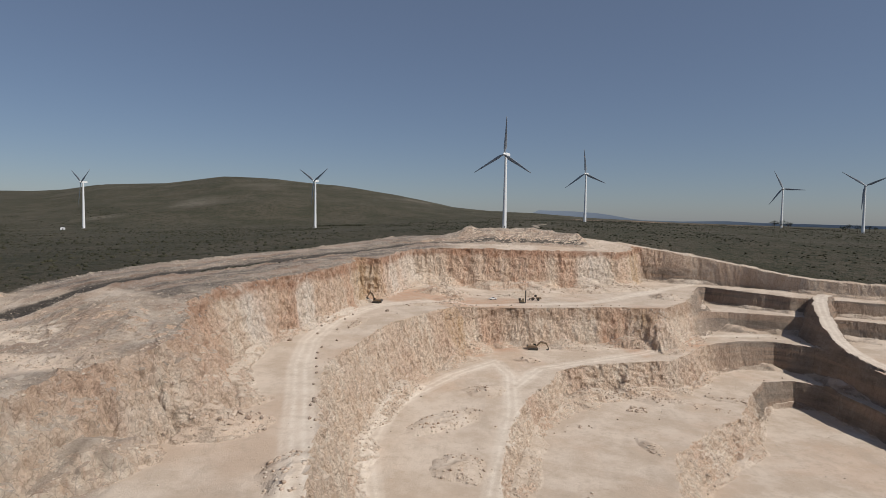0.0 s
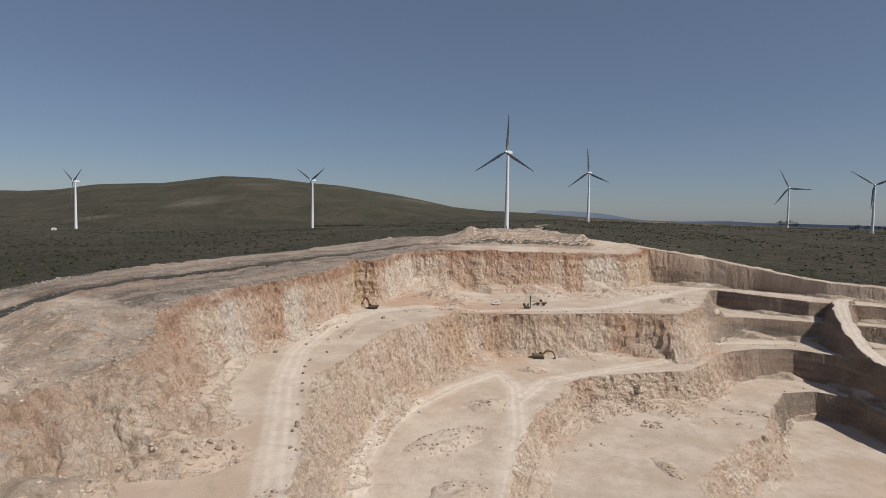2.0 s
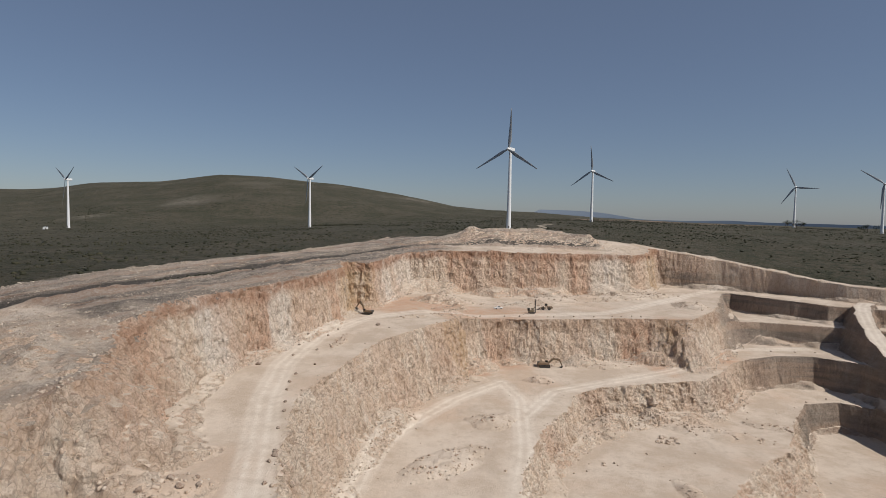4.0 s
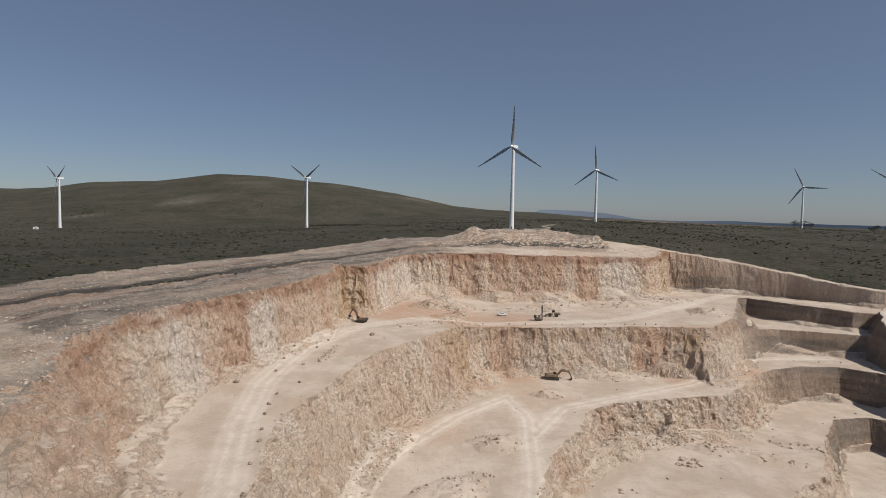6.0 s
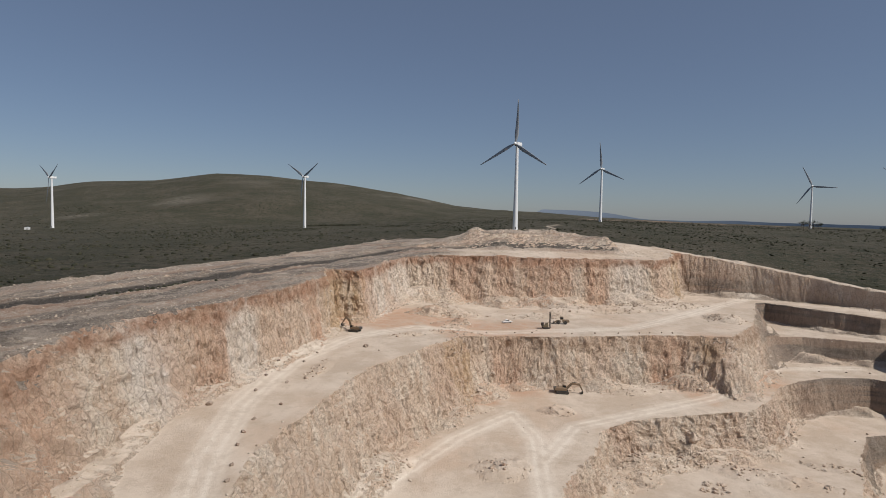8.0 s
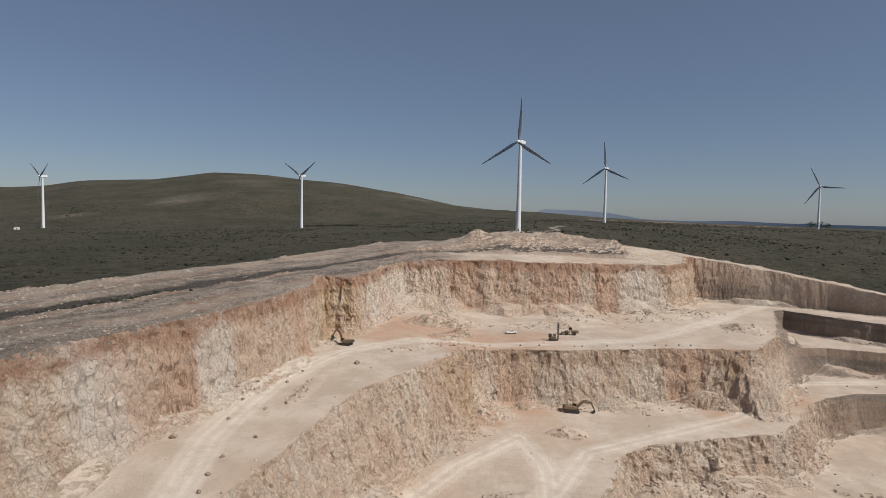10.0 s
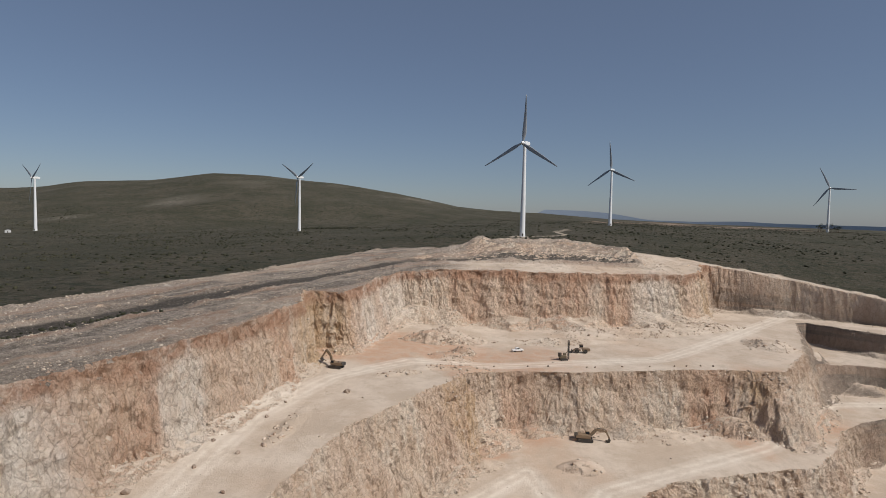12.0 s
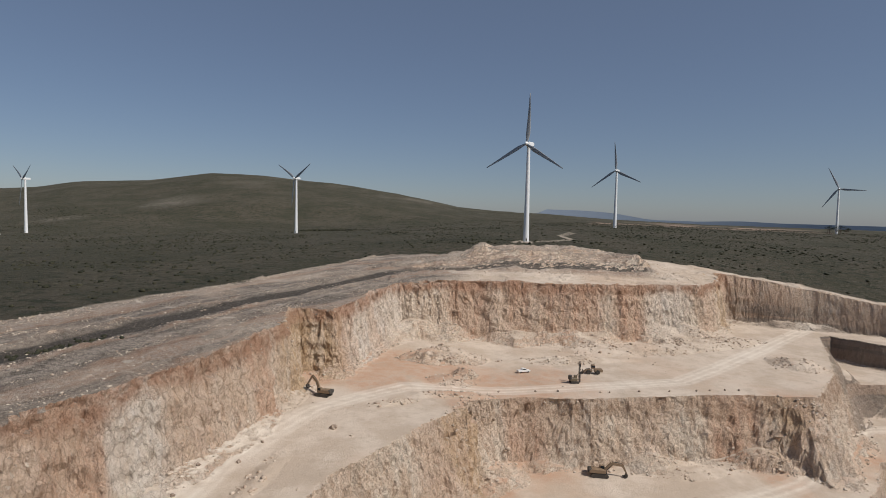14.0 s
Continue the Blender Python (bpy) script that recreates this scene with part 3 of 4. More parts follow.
nor = nor.reshape(-1, 3).astype(float)
cx, cy, cz = co.T
_, cover = ground_height(cx, cy)
rocky = step(0.93, 0.6, nor[:, 2]) * ((cy < 620) & (np.abs(cx - 120) < 320))
flute = 1 - np.abs(fbm3(cx, cy, cz * 0.10, 3.6, 2, 801)) * 2.4
ledge = fbm3(cx * 0.30, cy * 0.30, cz * 1.2, 3.4, 2, 831)
blocky = np.round(value3(cx / 2.6, cy / 2.6, cz / 3.2, 811) * 2.2) / 2.2
crag = 0.55 * flute + 0.8 * ledge + 0.85 * blocky + 1.2 * fbm3(cx, cy, cz * 0.5, 9.0, 2, 841) + 0.95 * np.abs(value3(cx / 1.25, cy / 1.25, cz / 1.3, 821)) + 0.5 * fbm3(cx, cy, cz, 2.6, 2, 851) - 0.9
crag = crag * (1 - 0.25 * step(-5, 20, cx) * step(325, 340, cy)) + 1.5 * step(270, 200, cy) * step(-20, -40, cx) * (1 - np.abs(fbm3(cx, cy, cz * 0.12, 6.0, 3, 861)) * 2.6)
crag = crag * (1 - 0.75 * step(160, 190, cx) * step(255, 275, cy))
co = co + nor * (rocky * crag)[:, None]
me.vertices.foreach_set("co", co.astype(np.float32).ravel())
land_z = land(cx, cy)
rim_d = inside_depth(RIM, cx, cy)
cover["top"] = np.clip(step(7.0, 3.0, land_z - cz + fbm2(cx, cy, 12, 3, 91) * 3) * step(-4, 0, rim_d) * (cx < 165) * (0.35 + 0.65 * step(170, 215, cy)), 0, 1)
floor_top, depth_b = floor_a(cx, cy), inside_depth(EDGE_B, cx, cy)
below = floor_top - cz + fbm2(cx, cy, 14, 3, 93) * 2.5
cover["cap"] = step(7.5, 4.0, below) * step(-1.5, -0.2, floor_top - cz) * step(-2, 1, depth_b) * step(-10, 25, cx) * (cx < 170)
# right-hand faces, where the bed colour is darkened to stand for shade
cover["shaded_beds"] = step(152, 178, cx) * step(0, 4, rim_d)
scar = step(0.22, 0.5, fbm2(cx, cy, 60, 4, 95)) * step(1350, 1700, cy) * 0.45
for hx, hy, hr in ((-575, 1360, 46), (-530, 1330, 30), (-668, 1145, 22), (-85, 1751, 40), (-430, 1900, 60)):
    scar = np.maximum(scar, step(1.0, 0.4, np.hypot(cx - hx, (cy - hy) * 0.6) / hr + 0.7 * fbm2(cx, cy, 25, 3, 96)))
cover["scar"] = scar
path_d, _v = line_near([(62, 588, 0), (85, 610, 0), (105, 640, 0), (104, 690, 0), (130, 760, 0)], cx, cy)
cover["path"] = step(3.2, 2.0, path_d) + step(10, 7, np.hypot(cx - 58, cy - 596))
bearing = cx / np.maximum(cy, 700) + 0.012 * fbm2(cx, cy, 90, 3, 97)
strips = step(-0.05, 0.2, fbm2(bearing * 900, cy * 0.8, 60, 3, 98))
cover["farpit"] = strips * step(1120, 1180, cy) * step(1700, 1500, cy) * step(0.20, 0.24, bearing) * step(0.60, 0.50, bearing)
for key, val in cover.items():
    me.attributes.new(key, "FLOAT", "POINT").data.foreach_set("value", np.clip(val, 0, 1).astype(np.float32))
me.materials.append(GROUND)
me.polygons.foreach_set("use_smooth", np.zeros(len(me.polygons), bool))
ground = tagged(new("ground", me), "pale limestone quarry benches cut into dark scrubland", "ground", kind="structure")


def height(x, y):
    return float(ground_height(np.array([float(x)]), np.array([float(y)]))[0][0])


# ---- far hills, distance haze put into their blue ----
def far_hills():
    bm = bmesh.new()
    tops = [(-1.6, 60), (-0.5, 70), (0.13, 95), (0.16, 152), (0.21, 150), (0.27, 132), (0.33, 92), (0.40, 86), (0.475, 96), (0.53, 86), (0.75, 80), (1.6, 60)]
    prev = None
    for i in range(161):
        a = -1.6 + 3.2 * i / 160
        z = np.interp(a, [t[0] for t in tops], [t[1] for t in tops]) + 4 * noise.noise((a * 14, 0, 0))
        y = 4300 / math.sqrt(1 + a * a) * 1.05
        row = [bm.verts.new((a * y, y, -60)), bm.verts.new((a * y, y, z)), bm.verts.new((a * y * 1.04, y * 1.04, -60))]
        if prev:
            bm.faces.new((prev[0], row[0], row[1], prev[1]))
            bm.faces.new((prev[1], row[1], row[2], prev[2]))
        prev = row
    return tagged(part("backdrop", bm, PAINTED_HAZE), "far hills on the horizon, painted hazy blue", "hills", kind="structure")


far_hills()


# ---- wind turbines ----
def rotor_blade(bm, length, m):
    rows = []
    for i in range(13):
        s = i / 12
        r = 1.0 + s * (length - 1.0)
        chord = 1.3 + 2.3 * min(1, s / 0.18) if s < 0.18 else 3.6 * (1 - 0.80 * (s - 0.18) / 0.82)
        thick = max(0.14, 1.1 * (1 - s) ** 2.2)
        twist = radians(16 * (1 - s) ** 2 + 2)
        ring = []
        for k in range(10):
            a = 2 * math.pi * k / 10
            u, v = chord * (0.5 * math.cos(a) + 0.18), thick * 0.5 * math.sin(a)
            ring.append(bm.verts.new(m @ Vector((u * math.cos(twist) - v * math.sin(twist), u * math.sin(twist) + v * math.cos(twist) - 1.6 * s * s, r))))
        if rows:
            for k in range(10):
                bm.faces.new((rows[-1][k], rows[-1][(k + 1) % 10], ring[(k + 1) % 10], ring[k]))
        rows.append(ring)
    bm.faces.new(rows[-1])
    bmesh.ops.recalc_face_normals(bm, faces=bm.faces)
    return bm


def wind_turbine(x, y, z, phase, label, hub_height=75.0, blade=38.0, yaw=-36.0):
    t = thing("wind_turbine", pose(x, y, z), label, "wind turbine", "turbines on the plain")
    bm = bmesh.new()
    cyl(bm, 2.25, 1.25, (0, 0, -0.6), (0, 0, hub_height - 1.5), 40)
    bmesh.ops.subdivide_edges(bm, edges=[e for e in bm.edges if abs(e.verts[0].co.z - e.verts[1].co.z) > 5], cuts=3)
    tower = part("tower", bm, WHITE, t, "tapered white steel tower")
    for f in tower.data.polygons:
        f.use_smooth = False
    bm = bmesh.new()
    cyl(bm, 4.0, 3.8, (0, 0, -0.8), (0, 0, 0.12), 24)
    part("foundation", bm, CONCRETE, t, "round concrete base")
    bm = bmesh.new()
    box(bm, (0.9, 0.12, 2.1), (0, -2.22, 1.5), bevel=0.03)
    part("door", bm, STEEL, t)
    nac = pose(0, 0, hub_height, 0, 0, yaw)
    bm = bmesh.new()
    prism(bm, [(-2.4, -1.5), (6.0, -1.3), (6.4, 0.6), (5.8, 1.7), (-1.8, 1.75), (-2.4, 1.2)], 3.2, nac @ pose(0, 0, 0, 0, 0, 90))
    bmesh.ops.bevel(bm, geom=list(bm.edges), offset=0.3, segments=2, affect="EDGES")
    part("nacelle", bm, WHITE, t)
    head = nac @ pose(0, -3.6, 0.1, -4, 0, 0)
    bm = bmesh.new()
    cyl(bm, 1.35, 1.45, head @ Vector((0, 1.2, 0)), head @ Vector((0, -0.6, 0)), 20)
    cyl(bm, 1.45, 0.5, head @ Vector((0, -0.6, 0)), head @ Vector((0, -2.0, 0)), 20)
    part("hub", bm, WHITE, t)
    for k in range(3):
        bm = bmesh.new()
        rotor_blade(bm, blade, head @ pose(0, 0, 0, 0, phase + 120 * k, 0))
        ob = part("blade", bm, GREYP, t, "long slender grey-white blade")
        for f in ob.data.polygons:
            f.use_smooth = True
    return t


TURBINES = [(-587, 964, 180, "white wind turbine standing on low scrub plain before the hill"),
            (-208, 957, 180, "white wind turbine on dark scrub before the rounded hill"),
            (62, 605, 2, "large white wind turbine beside the quarry's spoil heaps"),
            (221, 928, -5, "white wind turbine beside a pale dirt clearing"),
            (646, 1133, -25, "white wind turbine rising behind a clump of trees"),
            (666, 940, 185, "white wind turbine beside a row of dark trees")]
for x, y, ph, text in TURBINES:
    wind_turbine(x, y, height(x, y), ph, text)


# ---- loose stone and scrub ----
_t = (1 + 5 ** 0.5) / 2
ICO_V = np.array([(-1, _t, 0), (1, _t, 0), (-1, -_t, 0), (1, -_t, 0), (0, -1, _t), (0, 1, _t), (0, -1, -_t), (0, 1, -_t), (_t, 0, -1), (_t, 0, 1), (-_t, 0, -1), (-_t, 0, 1)])
ICO_V /= np.linalg.norm(ICO_V[0])
ICO_F = np.array([(0, 11, 5), (0, 5, 1), (0, 1, 7), (0, 7, 10), (0, 10, 11), (1, 5, 9), (5, 11, 4), (11, 10, 2), (10, 7, 6), (7, 1, 8),
                  (3, 9, 4), (3, 4, 2), (3, 2, 6), (3, 6, 8), (3, 8, 9), (4, 9, 5), (2, 4, 11), (6, 2, 10), (8, 6, 7), (9, 8, 1)])
rng = np.random.default_rng(7)


def scatter(name, at, size, flat, jitter, mat, label, category):
    """Many small lumps in one mesh."""
    n = len(at)
    v = ICO_V[None] * (1 + jitter * rng.uniform(-1, 1, (n, 12, 1))) + 0.3 * jitter * rng.uniform(-1, 1, (n, 12, 3))
    v = v * (size[:, None, None] * np.concatenate([rng.uniform(0.7, 1.3, (n, 1, 2)), flat * rng.uniform(0.7, 1.2, (n, 1, 1))], 2))
    a = rng.uniform(0, 6.283, n)
    c, s = np.cos(a)[:, None], np.sin(a)[:, None]
    v = np.stack([v[..., 0] * c - v[..., 1] * s, v[..., 0] * s + v[..., 1] * c, v[..., 2]], -1) + at[:, None, :]
    f = (ICO_F[None] + 12 * np.arange(n)[:, None, None]).reshape(-1, 3)
    m = sheet(v.reshape(-1, 3), f, name)
    m.materials.append(mat)
    return tagged(new(name, m), label, category, kind="stuff")


def on_ground(x, y, sink, size):
    return np.c_[x, y, ground_height(x, y)[0] + sink * size]


def slope_at(x, y):
    z0, zx, zy = ground_height(x, y)[0], ground_height(x + 1.5, y)[0], ground_height(x, y + 1.5)[0]
    return np.hypot(zx - z0, zy - z0) / 1.5


# stones on the skirts of the faces and strewn over the benches
sx, sy = rng.uniform(-110, 300, 150000), rng.uniform(95, 510, 150000)
sl = slope_at(sx, sy)
dens = np.where((sl > 0.28) & (sl < 1.3), 1.0, 0.0) + np.where(sl <= 0.28, 0.012, 0)
dens *= np.clip(0.35 + 1.3 * fbm2(sx, sy, 16, 3, 301), 0.02, 1) * (inside_depth(RIM, sx, sy) > -6) * (line_near(RAMP, sx, sy)[0] > 6)
keep = rng.uniform(0, 1, len(sx)) < dens
sx, sy = sx[keep], sy[keep]
sz = 0.10 + 0.5 * rng.uniform(0, 1, len(sx)) ** 4
scatter("rubble", on_ground(sx, sy, 0.2, sz), sz, 0.75, 0.35, STONE, "loose pale limestone rubble lying below the cut faces", "rubble")

# coarse stones on the heaps
sx, sy = [], []
for cx, cy, rx, ry, h, sd, tn in HEAPS_A + HEAPS_B + HEAPS_C:
    k = int(rx * ry * 2.6) + 20
    r, a = rng.uniform(0, 1, k) ** 0.5, rng.uniform(0, 6.283, k)
    u, v = r * rx * np.cos(a), r * ry * np.sin(a)
    sx.append(cx + u * math.cos(tn) - v * math.sin(tn))
    sy.append(cy + u * math.sin(tn) + v * math.cos(tn))
sx, sy = np.concatenate(sx), np.concatenate(sy)
keep = rng.uniform(0, 1, len(sx)) < np.clip(0.35 + 1.6 * fbm2(sx, sy, 6, 3, 305), 0.05, 1)
sx, sy = sx[keep], sy[keep]
sz = 0.12 + 0.65 * rng.uniform(0, 1, len(sx)) ** 4
scatter("heap_stones", on_ground(sx, sy, 0.1, sz), sz, 0.75, 0.5, RUBBLE, "coarse brown and pale stones heaped on the benches", "rubble")

# stones along the rim, the windrows and the spoil
sx, sy = rng.uniform(-175, 130, 330000), rng.uniform(110, 516, 330000)
rd, bd = inside_depth(RIM, sx, sy), inside_depth(BARE, sx, sy)
lines = np.exp(-((bd - 3) / 2.5) ** 2) * 1.3 + np.exp(-((rd + 2) / 2.5) ** 2) * 0.35 + 0.10 + 0.35 * (sy > 452) * (sx > -20) + 0.5 * (sy < 205) * (sx < -60)
bl, _v = line_near([(-120, 217, 0), (-98, 268, 0), (-88, 305, 0), (-72, 360, 0), (-50, 409, 0), (-26, 452, 0)], sx, sy)
lines += np.exp(-((bl - 7.5) / 2.0) ** 2) * 0.8 + np.exp(-((bl - 19) / 2.0) ** 2) * 0.5 + np.exp(-((bl - 28) / 1.6) ** 2) * 0.4
keep = (rng.uniform(0, 1, len(sx)) < lines * np.clip(0.4 + fbm2(sx, sy, 9, 3, 311), 0.05, 1)) & (rd < 1) & (bd > -1)
sx, sy = sx[keep], sy[keep]
sz = 0.09 + 0.30 * rng.uniform(0, 1, len(sx)) ** 5
scatter("field_stones", on_ground(sx, sy, 0.2, sz), sz, 0.7, 0.35, STONE, "pale broken stones strewn along the stripped rim", "stones")

# low scrub over the plain
n = 60000
sx, sy = rng.uniform(-900, 900, n), 120 + 1180 * rng.uniform(0, 1, n) ** 1.4
bd = inside_depth(BARE, sx, sy)
clump = np.clip(0.45 + 1.6 * fbm2(sx, sy, 60, 4, 331), 0.06, 1)
keep = (bd < -2) & (rng.uniform(0, 1, n) < clump) & (np.abs(sx) < 0.85 * sy + 60)
sx, sy = sx[keep], sy[keep]
sz = 0.4 + 1.1 * rng.uniform(0, 1, len(sx)) ** 3.5
scatter("scrub", on_ground(sx, sy, 0.15, sz), sz, 0.7, 0.4, SCRUB, "dark green low scrub bushes covering the plain", "scrub")
# a few bushes on the old track
sx, sy = rng.normal(-97, 3, 60), rng.uniform(250, 300, 60)
sz = rng.uniform(0.3, 0.9, 60)
scatter("track_bushes", on_ground(sx + 0.35 * (sy - 268), sy, 0.1, sz), sz, 0.8, 0.4, SCRUB, "dark dry bushes growing along the old track", "bushes")


# dark hedge beside a turbine
sx = np.linspace(-222, -132, 150) + rng.normal(0, 1.5, 150)
sy = 1040 - 0.35 * (sx + 222) + rng.normal(0, 4, 150)
sz = rng.uniform(0.8, 2.4, 150)
scatter("hedge", on_ground(sx, sy, 0.3, sz), sz, 0.9, 0.45, SCRUB, "dark green hedge of bushes near a turbine", "hedge")


def boulder(x, y, size, mat, label, group, flat=0.75):
    bm = bmesh.new()
    bmesh.ops.create_icosphere(bm, subdivisions=2, radius=1.0)
    seed = Vector((x * 0.37, y * 0.53, size))
    for v in bm.verts:
        k = 1 + 0.6 * noise.noise(v.co * 1.2 + seed) + 0.45 * noise.noise(v.co * 2.7 + seed)
        v.co = Vector((v.co.x * k * size, v.co.y * k * size * 0.8, v.co.z * k * size * flat))
    ob = part("boulder", bm, mat)
    ob.matrix_world = pose(x, y, height(x, y) + size * flat * 0.45, 0, 0, (x * 37 + y * 11) % 360)
    return tagged(ob, label, "boulder", group)


# boulders set out along the haul road and the bench's edge
for x, y in ((-47, 230), (-47, 222), (-46, 215), (-44, 206), (-42.5, 199), (-41, 188), (-53, 250), (-54, 263), (-53, 273), (-46, 257), (-46, 279), (-44, 290), (-38, 170), (-36, 160), (-43, 240)):
    boulder(x, y, 0.55, DARK_STONE, "dark boulder marking the edge of the haul road", "boulders along the haul road")
for x, y in ((33, 348), (41, 349), (59, 349), (70, 351), (81, 352), (91, 353), (96, 354), (102, 355), (107, 355), (20, 346)):
    boulder(x, y, 0.42, DARK_STONE, "small dark boulder marking the upper bench's edge", "boulders along the bench edge", 1.0)
for x, y, s in ((-33, 177, 0.8), (-38, 175, 0.9), (-35.5, 171, 0.8), (-31.5, 175, 0.7), (-51, 154, 1.1), (-48, 156, 0.9), (-54, 157, 1.2), (-46, 152, 0.8), (-50, 160, 0.9), (-57, 150, 1.0), (-62, 239, 1.3), (-28, 300, 1.5), (-36, 176, 1.6), (-34, 174, 1.3), (-37.5, 173, 1.0), (20, 262, 0.9)):
    boulder(x, y, s * 0.75, DARK_STONE, "large brown boulder lying on the pale bench", "large boulders")
for i in range(26):
    a, r = rng.uniform(0, 6.28), 4.5 * rng.uniform(0, 1) ** 0.6
    boulder(95 + 1.3 * r * math.cos(a), 283 + r * math.sin(a), rng.uniform(0.4, 0.95), RUBBLE, "pale boulder in a loose heap on the floor", "boulder heap")
for i in range(9):
    boulder(64 + rng.uniform(-3.5, 3.5), 258 + rng.uniform(-1.5, 1.5), rng.uniform(0.3, 0.7), RUBBLE, "pale boulder lying in a small row", "small boulder heap")
boulder(97, 305, 2.3, RUBBLE, "very large pale block under the face", "large boulders", 0.9)
for x, y in ((168, 372), (190, 377), (203, 376), (214, 375), (224, 366), (226, 350), (224, 335), (223, 320), (150, 340), (186, 336), (200, 342), (212, 338)):
    boulder(x, y, 0.5, DARK_STONE, "dark boulder marking a lower bench's edge", "boulders along the lower benches")


# ---- trees ----
def tree(x, y, h, label):
    t = thing("tree", pose(x, y, height(x, y)), label, "tree", "trees by the turbines")
    r = random.Random(int(x * 7 + y))
    bm = bmesh.new()
    cyl(bm, h * 0.03, h * 0.014, (0, 0, -0.4), (0.2, 0.1, h * 0.6), 8)
    tips = []
    for k in range(9):
        a, z0 = r.uniform(0, 6.28), h * r.uniform(0.25, 0.6)
        tip = Vector((math.cos(a) * h * r.uniform(0.15, 0.35), math.sin(a) * h * r.uniform(0.15, 0.35), z0 + h * r.uniform(0.12, 0.38)))
        cyl(bm, h * 0.012, h * 0.004, (0.1, 0.05, z0), tip, 5)
        tips.append(tip)
    part("trunk", bm, BARK, t, "brown trunk with spreading limbs")
    bm = bmesh.new()
    for tip in tips + [Vector((0.2, 0.1, h * 0.8))]:
        for k in range(70):
            c = tip + Vector((r.gauss(0, h * 0.085), r.gauss(0, h * 0.085), r.gauss(0, h * 0.06)))
            s = r.uniform(0.12, 0.38)
            q = Euler((r.uniform(0, 6), r.uniform(0, 6), r.uniform(0, 6))).to_matrix()
            bm.faces.new([bm.verts.new(c + q @ Vector(p) * s) for p in ((-1, 0, 0), (0, -0.6, 0.1), (1, 0, 0), (0, 0.6, 0.1))])
    part("crown", bm, FOLIAGE, t, "dark green leafy crown")
    return t


for x, y, h in ((618, 1112, 13), (625, 1118, 16), (633, 1114, 15), (641, 1116, 16), (648, 1112, 14), (655, 1118, 12)):
    tree(x, y, h, "dark green tree in a clump at a turbine's foot")
for x, y, h in ((655, 965, 12), (664, 968, 13), (673, 962, 12), (684, 966, 13), (694, 964, 12), (705, 968, 11), (648, 962, 9)):
    tree(x, y, h, "dark tree in a row on the plain's edge")


# ---- machines ----
def track_unit(t, y, length, width, h, name="track"):
    bm = bmesh.new()
    r = h / 2
    outline = [(length / 2 - r + r * math.cos(a), r + r * math.sin(a)) for a in [math.pi * (k / 8 - 0.5) for k in range(9)]]
    outline += [(-length / 2 + r + r * math.cos(a), r + r * math.sin(a)) for a in [math.pi * (k / 8 + 0.5) for k in range(9)]]
    prism(bm, outline, width, pose(0, y, 0))
    tr = part(name, bm, STEEL, t, "dusty steel crawler track")
    for k in range(5):
        bm = bmesh.new()
        x = -length / 2 + r + (length - 2 * r) * k / 4
        cyl(bm, r * 0.55, r * 0.55, (x, y - width * 0.56, r), (x, y + width * 0.56, r), 14)
        part("roller", bm, STEEL, tr)
    return tr


def link(bm, a, b, w, t0, t1):
    """A box girder from a to b in the x, z plane."""
    a, b = Vector((a[0], 0, a[1])), Vector((b[0], 0, b[1]))
    d = (b - a).normalized()
    n = Vector((-d.z, 0, d.x))
    prism(bm, [((a + n * t0).x, (a + n * t0).z), ((a - n * t0).x, (a - n * t0).z), ((b - n * t1).x, (b - n * t1).z), ((b + n * t1).x, (b + n * t1).z)], w)


